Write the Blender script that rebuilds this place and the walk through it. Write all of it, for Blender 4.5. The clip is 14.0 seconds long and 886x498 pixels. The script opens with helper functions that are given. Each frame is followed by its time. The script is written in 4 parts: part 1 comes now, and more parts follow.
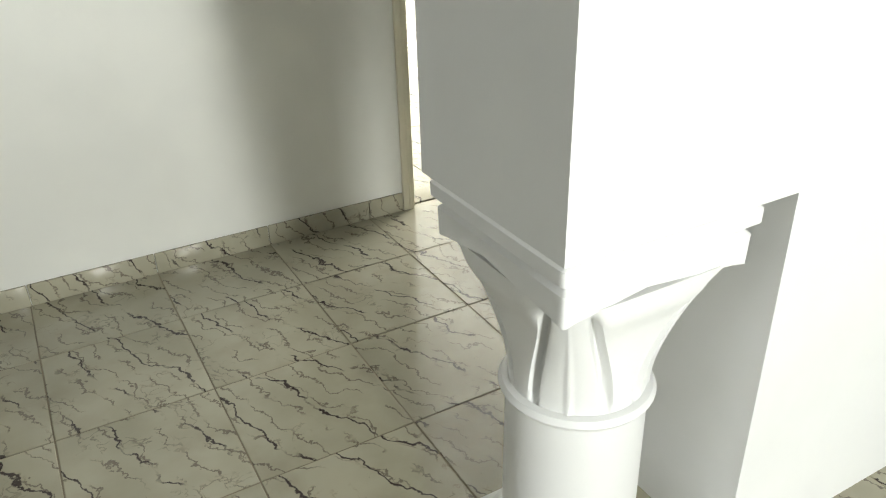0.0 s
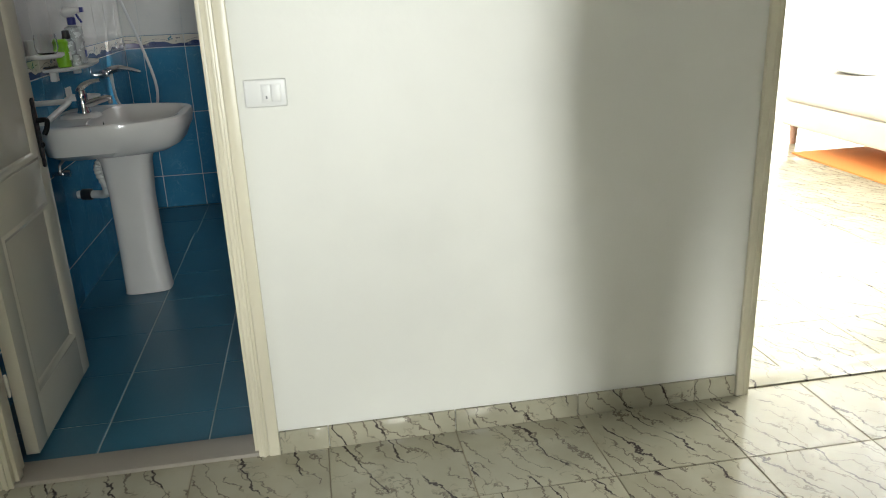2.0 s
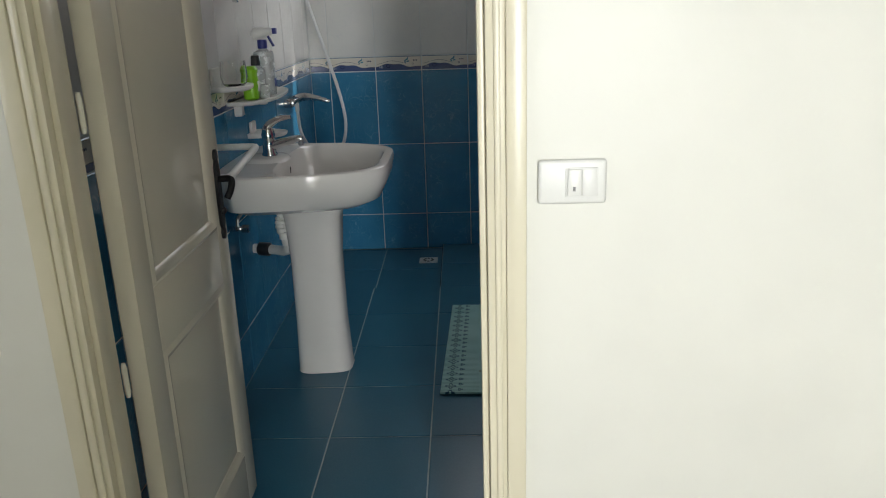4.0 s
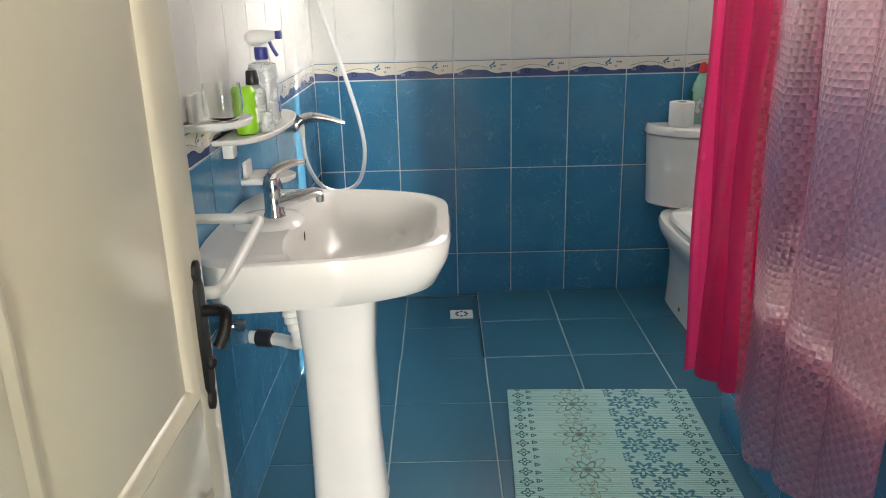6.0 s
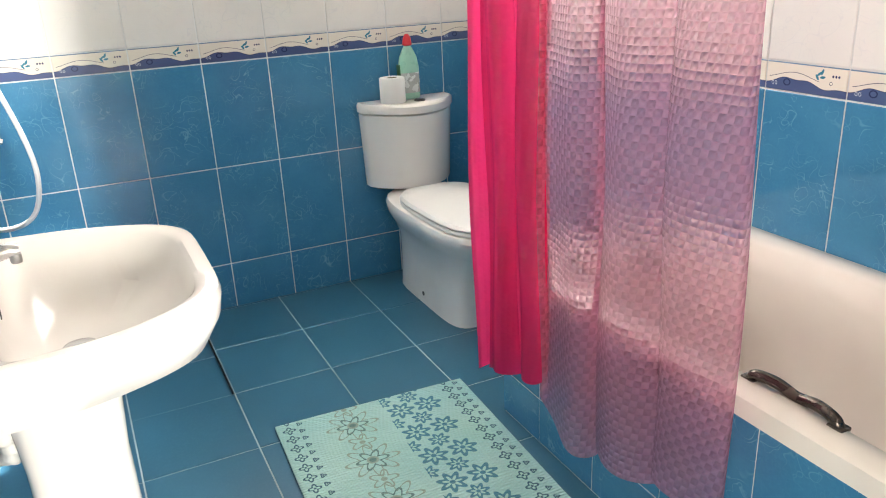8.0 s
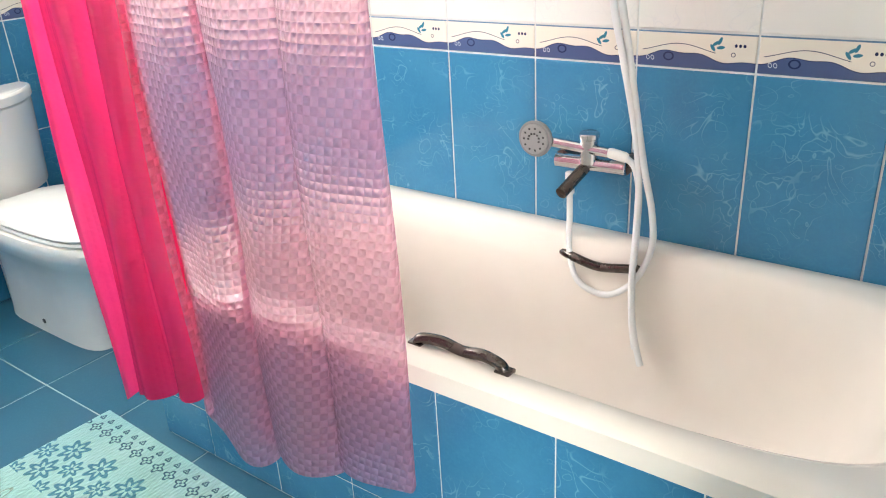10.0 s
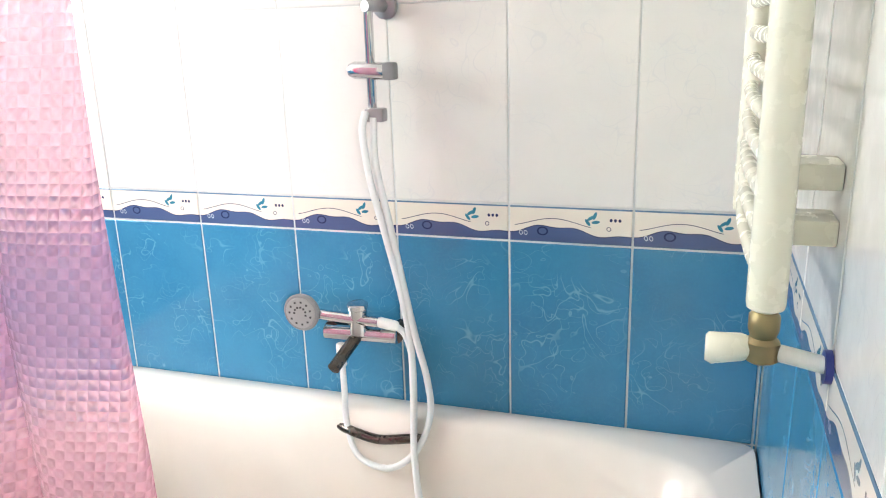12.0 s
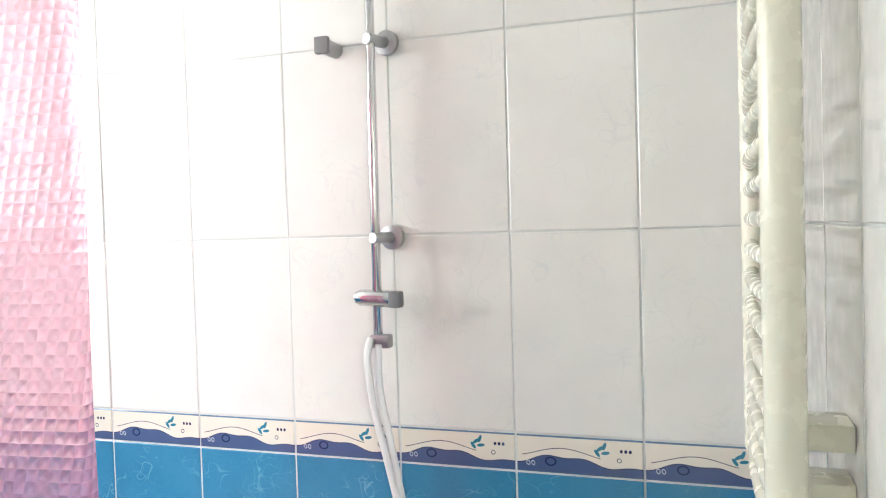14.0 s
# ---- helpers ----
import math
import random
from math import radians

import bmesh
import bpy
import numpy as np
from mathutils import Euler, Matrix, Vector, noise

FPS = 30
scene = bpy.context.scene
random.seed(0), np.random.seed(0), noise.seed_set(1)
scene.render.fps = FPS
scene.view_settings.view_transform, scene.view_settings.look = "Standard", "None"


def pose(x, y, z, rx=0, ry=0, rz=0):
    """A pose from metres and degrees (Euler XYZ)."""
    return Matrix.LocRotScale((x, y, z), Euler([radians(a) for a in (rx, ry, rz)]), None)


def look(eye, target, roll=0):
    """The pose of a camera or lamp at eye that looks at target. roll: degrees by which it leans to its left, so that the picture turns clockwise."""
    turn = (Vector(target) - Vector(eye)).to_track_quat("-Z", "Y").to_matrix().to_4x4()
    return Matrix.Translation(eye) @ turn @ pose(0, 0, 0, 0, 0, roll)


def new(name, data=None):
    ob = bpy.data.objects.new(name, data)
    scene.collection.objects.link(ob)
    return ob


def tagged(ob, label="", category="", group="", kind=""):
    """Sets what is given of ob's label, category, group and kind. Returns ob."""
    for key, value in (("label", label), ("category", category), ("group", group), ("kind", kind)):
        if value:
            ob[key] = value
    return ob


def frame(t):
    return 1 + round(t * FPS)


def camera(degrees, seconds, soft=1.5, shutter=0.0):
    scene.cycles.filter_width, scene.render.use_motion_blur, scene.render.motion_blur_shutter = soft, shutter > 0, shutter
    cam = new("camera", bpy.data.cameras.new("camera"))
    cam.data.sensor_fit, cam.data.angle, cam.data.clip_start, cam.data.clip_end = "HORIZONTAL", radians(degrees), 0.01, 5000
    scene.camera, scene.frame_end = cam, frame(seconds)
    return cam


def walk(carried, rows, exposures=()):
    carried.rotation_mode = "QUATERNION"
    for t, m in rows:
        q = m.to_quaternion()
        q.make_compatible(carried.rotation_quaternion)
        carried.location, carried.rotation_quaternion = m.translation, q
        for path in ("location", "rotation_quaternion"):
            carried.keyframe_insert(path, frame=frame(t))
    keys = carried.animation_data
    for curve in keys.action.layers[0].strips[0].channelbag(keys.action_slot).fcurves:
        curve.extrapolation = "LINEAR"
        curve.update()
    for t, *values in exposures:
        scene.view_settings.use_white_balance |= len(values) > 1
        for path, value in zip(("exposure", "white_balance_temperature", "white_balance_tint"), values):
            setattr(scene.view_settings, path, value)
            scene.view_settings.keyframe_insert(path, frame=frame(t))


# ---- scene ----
cam = camera(59.5, 14.0, 1.1)
PATH = [
    (0, (1.186, -2.328, 1.255), (2.035, -0.782, 0.314), -1.6),
    (0.5, (1.143, -2.311, 1.273), (1.911, -0.66, 0.446), -1.6),
    (1, (1.099, -2.247, 1.288), (1.77, -0.522, 0.53), -2.3),
    (1.5, (1.1, -2.098, 1.27), (1.582, -0.285, 0.575), -2.8),
    (2, (1.096, -1.934, 1.284), (1.394, -0.065, 0.639), -2.4),
    (2.5, (1.032, -1.723, 1.295), (1.239, 0.17, 0.684), -2.0),
    (3, (0.928, -1.505, 1.303), (1.026, 0.403, 0.71), -2.5),
    (3.2, (0.9, -1.431, 1.298), (0.943, 0.479, 0.706), -2.7),
    (5.3, (0.614, -0.5, 1.33), (0.528, 1.404, 0.724), -1.5),
    (5.5, (0.573, -0.416, 1.323), (0.519, 1.489, 0.715), -1.3),
    (6, (0.55, -0.228, 1.329), (0.544, 1.674, 0.708), -1.5),
    (6.5, (0.489, -0.094, 1.32), (0.654, 1.791, 0.674), -1.4),
    (7, (0.428, 0.026, 1.334), (0.805, 1.877, 0.678), -2.4),
    (7.5, (0.378, 0.103, 1.333), (0.981, 1.891, 0.67), -3.0),
    (8, (0.38, 0.148, 1.324), (1.176, 1.841, 0.618), -2.7),
    (8.5, (0.395, 0.178, 1.312), (1.383, 1.737, 0.541), -2.2),
    (9, (0.444, 0.193, 1.315), (1.601, 1.608, 0.502), -2.5),
    (9.2, (0.452, 0.212, 1.301), (1.672, 1.571, 0.485), -2.7),
    (11.3, (0.549, 0.304, 1.338), (2.28, 0.981, 0.6), -2.1),
    (11.5, (0.558, 0.312, 1.353), (2.324, 0.946, 0.659), -1.7),
    (12, (0.573, 0.313, 1.38), (2.395, 0.927, 0.831), -1.8),
    (12.5, (0.579, 0.317, 1.415), (2.433, 0.954, 1.019), -2.7),
    (13, (0.585, 0.313, 1.465), (2.458, 0.965, 1.207), -3.1),
    (13.5, (0.595, 0.297, 1.461), (2.478, 0.96, 1.348), -2.8),
    (14, (0.589, 0.305, 1.444), (2.48, 0.954, 1.386), -1.7),
]
EXPOSURES = [(0, -0.12, 6500, 10), (1.5, 0.06, 6500, 10), (3.2, 0.28, 6400, 11), (5.3, 1.0, 7000, 15), (5.6, 1.4, 7100, 15), (6.0, 2.0, 7100, 15), (6.6, 2.35, 7200, 16), (7.5, 2.65, 7300, 17), (8.5, 3.03, 7300, 17), (9.2, 3.22, 7200, 16), (11.3, 3.7, 6600, 11), (12.5, 3.48, 6600, 11), (14, 3.32, 6500, 11)]
walk(cam, [(t, look(eye, aim, lean)) for t, eye, aim, lean in PATH], EXPOSURES)

# world, sun and the light of the windows
world = bpy.data.worlds.new("world")
scene.world = world
world.use_nodes = True
wn = world.node_tree.nodes
sky = wn.new("ShaderNodeTexSky")
sky.sky_type, sky.sun_disc = "NISHITA", False
sky.sun_elevation, sky.sun_rotation = radians(48), radians(120)
wn["Background"].inputs[1].default_value = 0.12
world.node_tree.links.new(sky.outputs[0], wn["Background"].inputs[0])
sun = new("sun", bpy.data.lights.new("sun", "SUN"))
sun.data.energy, sun.data.angle, sun.data.color = 3.0, radians(0.6), (1, 0.95, 0.87)
sun.matrix_world = look((8, 4.6, 10.3), (0, 0, 0))


def window_light(name, eye, target, width, height, watts, color=(1, 1, 1)):
    lamp = new(name, bpy.data.lights.new(name, "AREA"))
    lamp.data.shape, lamp.data.size, lamp.data.size_y = "RECTANGLE", width, height
    lamp.data.energy, lamp.data.color = watts, color
    lamp.matrix_world = look(eye, target)
    return lamp


window_light("bathroom_daylight", (1.2, 3.21, 1.95), (1.2, 0, 1.75), 0.98, 0.88, 5.0, (0.97, 0.99, 0.96))
window_light("hall_daylight", (1.63, -5.0, 1.25), (1.63, 0, 1.1), 0.42, 2.0, 140, (0.96, 1, 0.97))
window_light("hall_side_daylight", (-2.02, -2.0, 1.5), (1.5, 0.1, 1.1), 1.1, 1.3, 14, (0.96, 1, 0.98))
window_light("bedroom_daylight", (6.95, 2.6, 1.4), (3, 2.4, 0.6), 2.2, 1.9, 600, (0.98, 1, 0.99))

# ---- node helpers ----


class Mat:
    """A principled material and short words for its nodes."""

    def __init__(self, name, color=(0.8, 0.8, 0.8), rough=0.5, metal=0.0, **more):
        self.m = bpy.data.materials.new(name)
        self.m.use_nodes = True
        self.nt = self.m.node_tree
        self.b = self.nt.nodes["Principled BSDF"]
        self.set("Base Color", (*color, 1))
        self.set("Roughness", rough)
        self.set("Metallic", metal)
        for k, v in more.items():
            self.set(k.replace("_", " "), v)

    def put(self, socket, v):
        if isinstance(v, bpy.types.NodeSocket):
            self.nt.links.new(v, socket)
        else:
            socket.default_value = v

    def set(self, name, v):
        self.put(self.b.inputs[name], v)

    def node(self, kind):
        return self.nt.nodes.new("ShaderNode" + kind)

    def math(self, op, a, b=0.0, c=0.0):
        n = self.node("Math")
        n.operation = op
        for i, v in enumerate((a, b, c)):
            self.put(n.inputs[i], v)
        return n.outputs[0]

    def coords(self, scale=(1, 1, 1), shift=0.0, world_space=False):
        if world_space:
            base = self.node("NewGeometry").outputs["Position"]
        else:
            base = self.node("TexCoord").outputs["Object"]
        if shift:
            info = self.node("ObjectInfo")
            add = self.node("VectorMath")
            add.operation = "MULTIPLY_ADD"
            self.put(add.inputs[0], info.outputs["Random"])
            add.inputs[1].default_value = (shift, -shift * 0.7, shift * 1.3)
            self.put(add.inputs[2], base)
            base = add.outputs[0]
        mp = self.node("Mapping")
        self.put(mp.inputs[0], base)
        mp.inputs["Scale"].default_value = scale
        self.mapping = mp
        return mp.outputs[0]

    def noise(self, v, scale, detail=3.0, rough=0.5, warp=0.0):
        n = self.node("TexNoise")
        self.put(n.inputs["Vector"], v)
        for k, x in (("Scale", scale), ("Detail", detail), ("Roughness", rough), ("Distortion", warp)):
            n.inputs[k].default_value = x
        return n.outputs["Fac"]

    def ramp(self, f, a, b, lo=0.0, hi=1.0):
        n = self.node("MapRange")
        n.interpolation_type = "SMOOTHSTEP"
        for k, x in ((0, f), (1, a), (2, b), (3, lo), (4, hi)):
            self.put(n.inputs[k], x)
        return n.outputs[0]

    def mix(self, f, a, b):
        n = self.node("Mix")
        n.data_type = "RGBA"
        self.put(n.inputs[0], f)
        for i, v in ((6, a), (7, b)):
            self.put(n.inputs[i], (*v, 1) if isinstance(v, tuple) else v)
        return n.outputs[2]

    def bump(self, h, strength=0.2, dist=0.002):
        n = self.node("Bump")
        n.inputs["Strength"].default_value, n.inputs["Distance"].default_value = strength, dist
        self.put(n.inputs["Height"], h)
        self.set("Normal", n.outputs[0])

    def lines(self, v, scale, width, warp=1.0, detail=1.0):
        """Thin curling lines where a noise crosses its middle."""
        f = self.math("ABSOLUTE", self.math("SUBTRACT", self.noise(v, scale, detail, 0.5, warp), 0.5))
        return self.ramp(f, 0.0, width, 1.0, 0.0)


def painted(name, color, rough=0.55, grain=60, dirt=0.06, bump=0.15):
    m = Mat(name, color, rough)
    v = m.coords(world_space=True)
    big = m.ramp(m.noise(v, 1.7, 4), 0.35, 0.7)
    dark = tuple(c * (1 - dirt * 1.6) for c in color)
    m.set("Base Color", m.mix(big, color, dark))
    m.bump(m.math("ADD", m.noise(v, grain, 2), m.math("MULTIPLY", m.noise(v, 5, 3), 1.5)), bump, 0.002)
    return m.m


def glazed(name, color, rough=0.12, tint=0.05, wavy=0.05):
    m = Mat(name, color, rough)
    v = m.coords(world_space=True)
    m.set("Base Color", m.mix(m.ramp(m.noise(v, 6, 4), 0.3, 0.75), color, tuple(c * (1 - tint) for c in color)))
    m.set("Roughness", m.ramp(m.noise(v, 18, 3), 0.3, 0.8, rough, rough + 0.1))
    m.bump(m.noise(v, 12, 1), wavy, 0.003)
    return m.m


def plain(name, color, rough=0.4, metal=0.0, **more):
    m = Mat(name, color, rough, metal, **more)
    v = m.coords()
    m.set("Roughness", m.ramp(m.noise(v, 40, 3), 0.3, 0.75, rough, min(1, rough + 0.12)))
    return m.m


# ---- materials ----
HALL_PAINT = painted("hall_wall_paint", (0.77, 0.765, 0.71), 0.42)
PIER_PAINT = painted("pier_white_paint", (0.82, 0.82, 0.81), 0.4, bump=0.22)
CEIL_PAINT = painted("ceiling_paint", (0.8, 0.8, 0.78), 0.8)
CREAM_WOOD = painted("cream_gloss_wood", (0.72, 0.67, 0.52), 0.28, 25, 0.1, 0.1)
DOOR_PAINT = painted("door_gloss_paint", (0.66, 0.62, 0.5), 0.16, 9, 0.05, 0.08)
GROUT_W = painted("white_grout", (0.74, 0.77, 0.77), 0.8, 90, 0.15)
GROUT_F = painted("floor_grout", (0.5, 0.58, 0.6), 0.85, 90, 0.25)
GROUT_H = painted("hall_grout", (0.26, 0.21, 0.14), 0.85, 90, 0.3)
CERAMIC = glazed("white_ceramic", (0.8, 0.78, 0.75), 0.08)
TUB_WHITE = glazed("tub_enamel", (0.82, 0.76, 0.7), 0.12)
PLASTIC_W = plain("white_plastic", (0.78, 0.78, 0.76), 0.28)
PIPE_W = plain("white_pipe", (0.74, 0.74, 0.71), 0.35)
HOSE_W = plain("white_hose", (0.75, 0.76, 0.77), 0.3)
RAD_ENAMEL = plain("ivory_enamel", (0.8, 0.78, 0.66), 0.2)
BLACK_IRON = plain("black_iron", (0.006, 0.006, 0.007), 0.45, 0, Specular_IOR_Level=0.25)
BLACK_PL = plain("black_plastic", (0.015, 0.015, 0.017), 0.3)
# near black that paints the shade inside holes, slots and the open joint
BLACK_GAP = plain("gap_shade_black", (0.01, 0.01, 0.01), 0.8)
CHROME = plain("chrome", (0.62, 0.62, 0.63), 0.08, 1.0)
STEEL = plain("dull_steel", (0.4, 0.4, 0.41), 0.28, 1.0)
BRASS = plain("old_brass", (0.3, 0.24, 0.13), 0.4, 1.0)
GREY_PL = plain("grey_plastic", (0.2, 0.2, 0.21), 0.4)
NAVY_PL = plain("navy_plastic", (0.02, 0.03, 0.2), 0.35)
RED_PL = plain("red_plastic", (0.6, 0.02, 0.03), 0.35)
LIME_PL = plain("lime_plastic", (0.25, 0.6, 0.02), 0.3)
GREEN_LIQ = plain("green_liquid_bottle", (0.3, 0.6, 0.48), 0.25)
CLEAR_PL = plain("milky_plastic", (0.72, 0.76, 0.76), 0.2, 0, Transmission_Weight=0.35)
PAPER = painted("tissue_paper", (0.82, 0.82, 0.8), 0.9, 120)
LINEN = painted("cream_linen", (0.75, 0.68, 0.6), 0.85, 160)
PILLOW_M = painted("grey_white_cotton", (0.72, 0.74, 0.75), 0.9, 140)
# orange of the reflection on the bedroom floor, put into a colour
ORANGE_GLOW = painted("orange_floor_glow", (0.75, 0.25, 0.06), 0.9, 150)
PINK_LEG = plain("varnished_leg", (0.5, 0.28, 0.2), 0.35)
DEEP_BLUE = plain("label_blue", (0.02, 0.05, 0.25), 0.35)

glass_m = Mat("clear_glass", (1, 1, 1), 0.02, 0, Transmission_Weight=1.0, IOR=1.45)
GLASS = glass_m.m


def tile_blue():
    m = Mat("blue_wall_tile", rough=0.1)
    v = m.coords(shift=9.0)
    n = m.noise(v, 7, 4, 0.6)
    base = m.mix(m.ramp(n, 0.25, 0.75), (0.036, 0.2, 0.37), (0.05, 0.24, 0.42))
    base = m.mix(m.ramp(m.noise(v, 150, 2), 0.4, 0.7, 0, 0.25), base, (0.05, 0.26, 0.44))
    l1 = m.lines(v, 13, 0.018, 1.6, 0.0)
    l2 = m.lines(v, 24, 0.014, 1.2, 0.0)
    l = m.math("MULTIPLY", m.math("MAXIMUM", l1, l2), m.ramp(m.noise(v, 9, 1), 0.38, 0.65, 0.0, 0.34))
    m.set("Base Color", m.mix(l, base, (0.3, 0.62, 0.76)))
    m.set("Roughness", m.ramp(n, 0.3, 0.7, 0.1, 0.22))
    m.bump(m.math("ADD", m.noise(v, 9, 1), m.math("MULTIPLY", l, 0.3)), 0.06, 0.004)
    return m.m


def tile_white():
    m = Mat("white_wall_tile", rough=0.1)
    v = m.coords(shift=7.0)
    base = m.mix(m.ramp(m.noise(v, 5, 3), 0.3, 0.7), (0.8, 0.79, 0.765), (0.75, 0.745, 0.725))
    l = m.math("MAXIMUM", m.lines(v, 11, 0.02, 1.8, 0.0), m.lines(v, 20, 0.016, 1.4, 0.0))
    l = m.math("MULTIPLY", l, m.ramp(m.noise(v, 8, 1), 0.35, 0.65, 0.0, 0.3))
    m.set("Base Color", m.mix(l, base, (0.6, 0.62, 0.66)))
    m.set("Roughness", m.ramp(m.noise(v, 30, 3), 0.3, 0.8, 0.12, 0.24))
    m.bump(m.math("ADD", m.noise(v, 7, 1), m.math("MULTIPLY", l, -0.5)), 0.07, 0.004)
    return m.m


def tile_floor_blue():
    m = Mat("blue_floor_tile", rough=0.3)
    v = m.coords(shift=5.0)
    n = m.noise(v, 3, 2, 0.5)
    c = m.mix(m.ramp(n, 0.2, 0.8), (0.024, 0.125, 0.205), (0.03, 0.145, 0.23))
    c = m.mix(m.ramp(m.noise(v, 160, 2), 0.45, 0.7, 0, 0.2), c, (0.06, 0.18, 0.26))
    m.set("Base Color", c)
    m.set("Roughness", 0.3)
    m.bump(m.noise(v, 70, 3), 0.12, 0.001)
    return m.m


VEIN = -64


def tile_marble(name):
    m = Mat(name, rough=0.12)
    v = m.coords(shift=11.0)
    base = m.mix(m.ramp(m.noise(v, 5, 4), 0.3, 0.75), (0.4, 0.375, 0.285), (0.32, 0.3, 0.22))
    turn = m.node("Mapping")
    m.put(turn.inputs[0], v)
    turn.inputs["Rotation"].default_value = (0, radians(VEIN), 0)
    sep = m.node("SeparateXYZ")
    m.put(sep.inputs[0], turn.outputs[0])
    across = sep.outputs[2]

    def veins(freq, wander, scale, width, lo, hi):
        """Broken lines that run side by side and wander."""
        q = m.math("MULTIPLY_ADD", across, freq, m.math("MULTIPLY", m.noise(v, scale, 6, 0.62), wander))
        d = m.math("ABSOLUTE", m.math("SUBTRACT", m.math("FRACT", q), 0.5))
        return m.math("MULTIPLY", m.ramp(d, width * 0.35, width, 1, 0), m.ramp(m.noise(v, scale * 1.7, 3), lo, hi))

    big = veins(7.5, 1.7, 3.5, 0.034, 0.43, 0.5)
    fine = veins(17.0, 4.0, 6.0, 0.075, 0.4, 0.52)
    specks = m.math("MULTIPLY", m.lines(v, 22, 0.03, 0.5, 4.0), m.ramp(m.noise(v, 9, 3), 0.56, 0.66, 0.0, 0.8))
    c = m.mix(m.ramp(m.noise(turn.outputs[0], 7, 5), 0.5, 0.75, 0, 0.35), base, (0.24, 0.21, 0.15))
    c = m.mix(m.math("MULTIPLY", m.math("MAXIMUM", fine, specks), 0.75), c, (0.1, 0.075, 0.06))
    c = m.mix(m.math("MULTIPLY", big, 0.95), c, (0.03, 0.02, 0.022))
    m.set("Base Color", c)
    m.set("Roughness", m.ramp(m.noise(v, 10, 4), 0.3, 0.8, 0.1, 0.26))
    m.bump(m.noise(v, 25, 2), 0.04, 0.002)
    return m.m


def tile_border():
    """A wave of violet blue under cream, with a stem, leaves, dashes and a curl; x runs along the tile, z up, its centre at 0."""
    m = Mat("wave_border_tile", rough=0.12)
    sep = m.node("SeparateXYZ")
    m.put(sep.inputs[0], m.node("TexCoord").outputs["Object"])
    u, w = sep.outputs[0], sep.outputs[2]

    def wave(shift, amp, freq, phase):
        return m.math("MULTIPLY_ADD", m.math("SINE", m.math("MULTIPLY_ADD", u, freq, phase)), amp, shift)

    h = m.math("ADD", wave(-0.012, 0.009, 6.2832 / 0.25, 2.5), wave(0.0, 0.0028, 6.2832 / 0.083, 0.5))
    d = m.math("SUBTRACT", w, h)
    cream, violet, teal, navy = (0.78, 0.73, 0.65), (0.075, 0.11, 0.24), (0.03, 0.2, 0.3), (0.02, 0.03, 0.1)
    c = m.mix(m.ramp(d, -0.0006, 0.0006), violet, cream)
    c = m.mix(m.ramp(m.math("ABSOLUTE", d), 0.0004, 0.0012, 1, 0), c, navy)

    def stem(f):
        s = m.math("SUBTRACT", w, wave(0.004, 0.009, 6.2832 / 0.2, 2.6))
        line = m.ramp(m.math("ABSOLUTE", s), 0.0004, 0.0011, 1, 0)
        span = m.math("MULTIPLY", m.ramp(u, -0.115, -0.11), m.ramp(u, 0.04, 0.045, 1, 0))
        return m.math("MULTIPLY", line, span)

    c = m.mix(stem(0), c, navy)

    def blob(c, x, z, rx, rz, turn, color, hollow=False):
        dx, dz = m.math("SUBTRACT", u, x), m.math("SUBTRACT", w, z)
        ca, sa = math.cos(turn), math.sin(turn)
        p = m.math("DIVIDE", m.math("MULTIPLY_ADD", dz, sa, m.math("MULTIPLY", dx, ca)), rx)
        q = m.math("DIVIDE", m.math("MULTIPLY_ADD", dz, ca, m.math("MULTIPLY", dx, -sa)), rz)
        r = m.math("ADD", m.math("MULTIPLY", p, p), m.math("MULTIPLY", q, q))
        f = m.ramp(m.math("ABSOLUTE", m.math("SUBTRACT", r, 1.0)), 0.2, 0.5, 1, 0) if hollow else m.ramp(r, 0.8, 1.1, 1, 0)
        return m.mix(f, c, color)

    for x, z, a in ((0.042, 0.017, 0.6), (0.052, 0.009, 0.15), (0.036, 0.008, 2.2), (0.05, 0.022, 1.2)):
        c = blob(c, x, z, 0.0085, 0.0034, a, teal)
    for i in range(3):
        c = blob(c, 0.082 + i * 0.0085, 0.014, 0.003, 0.0035, 0, navy)
    c = blob(c, 0.078, -0.004, 0.004, 0.004, 0, navy, True)
    c = blob(c, -0.055, -0.014, 0.010, 0.008, 0, navy, True)
    for i in range(2):
        c = blob(c, -0.1 + i * 0.01, -0.019, 0.0032, 0.0045, 0.3, (0.6, 0.65, 0.75), True)
    edge = m.math("MAXIMUM", m.ramp(w, 0.0335, 0.034), m.ramp(w, -0.0355, -0.035, 1, 0))
    c = m.mix(edge, c, (0.1, 0.2, 0.32))
    m.set("Base Color", c)
    m.bump(m.ramp(d, -0.002, 0.002), 0.15, 0.001)
    return m.m


T_BLUE, T_WHITE, T_FLOOR, T_BORDER = tile_blue(), tile_white(), tile_floor_blue(), tile_border()
T_MARBLE = tile_marble("cream_marble_tile")


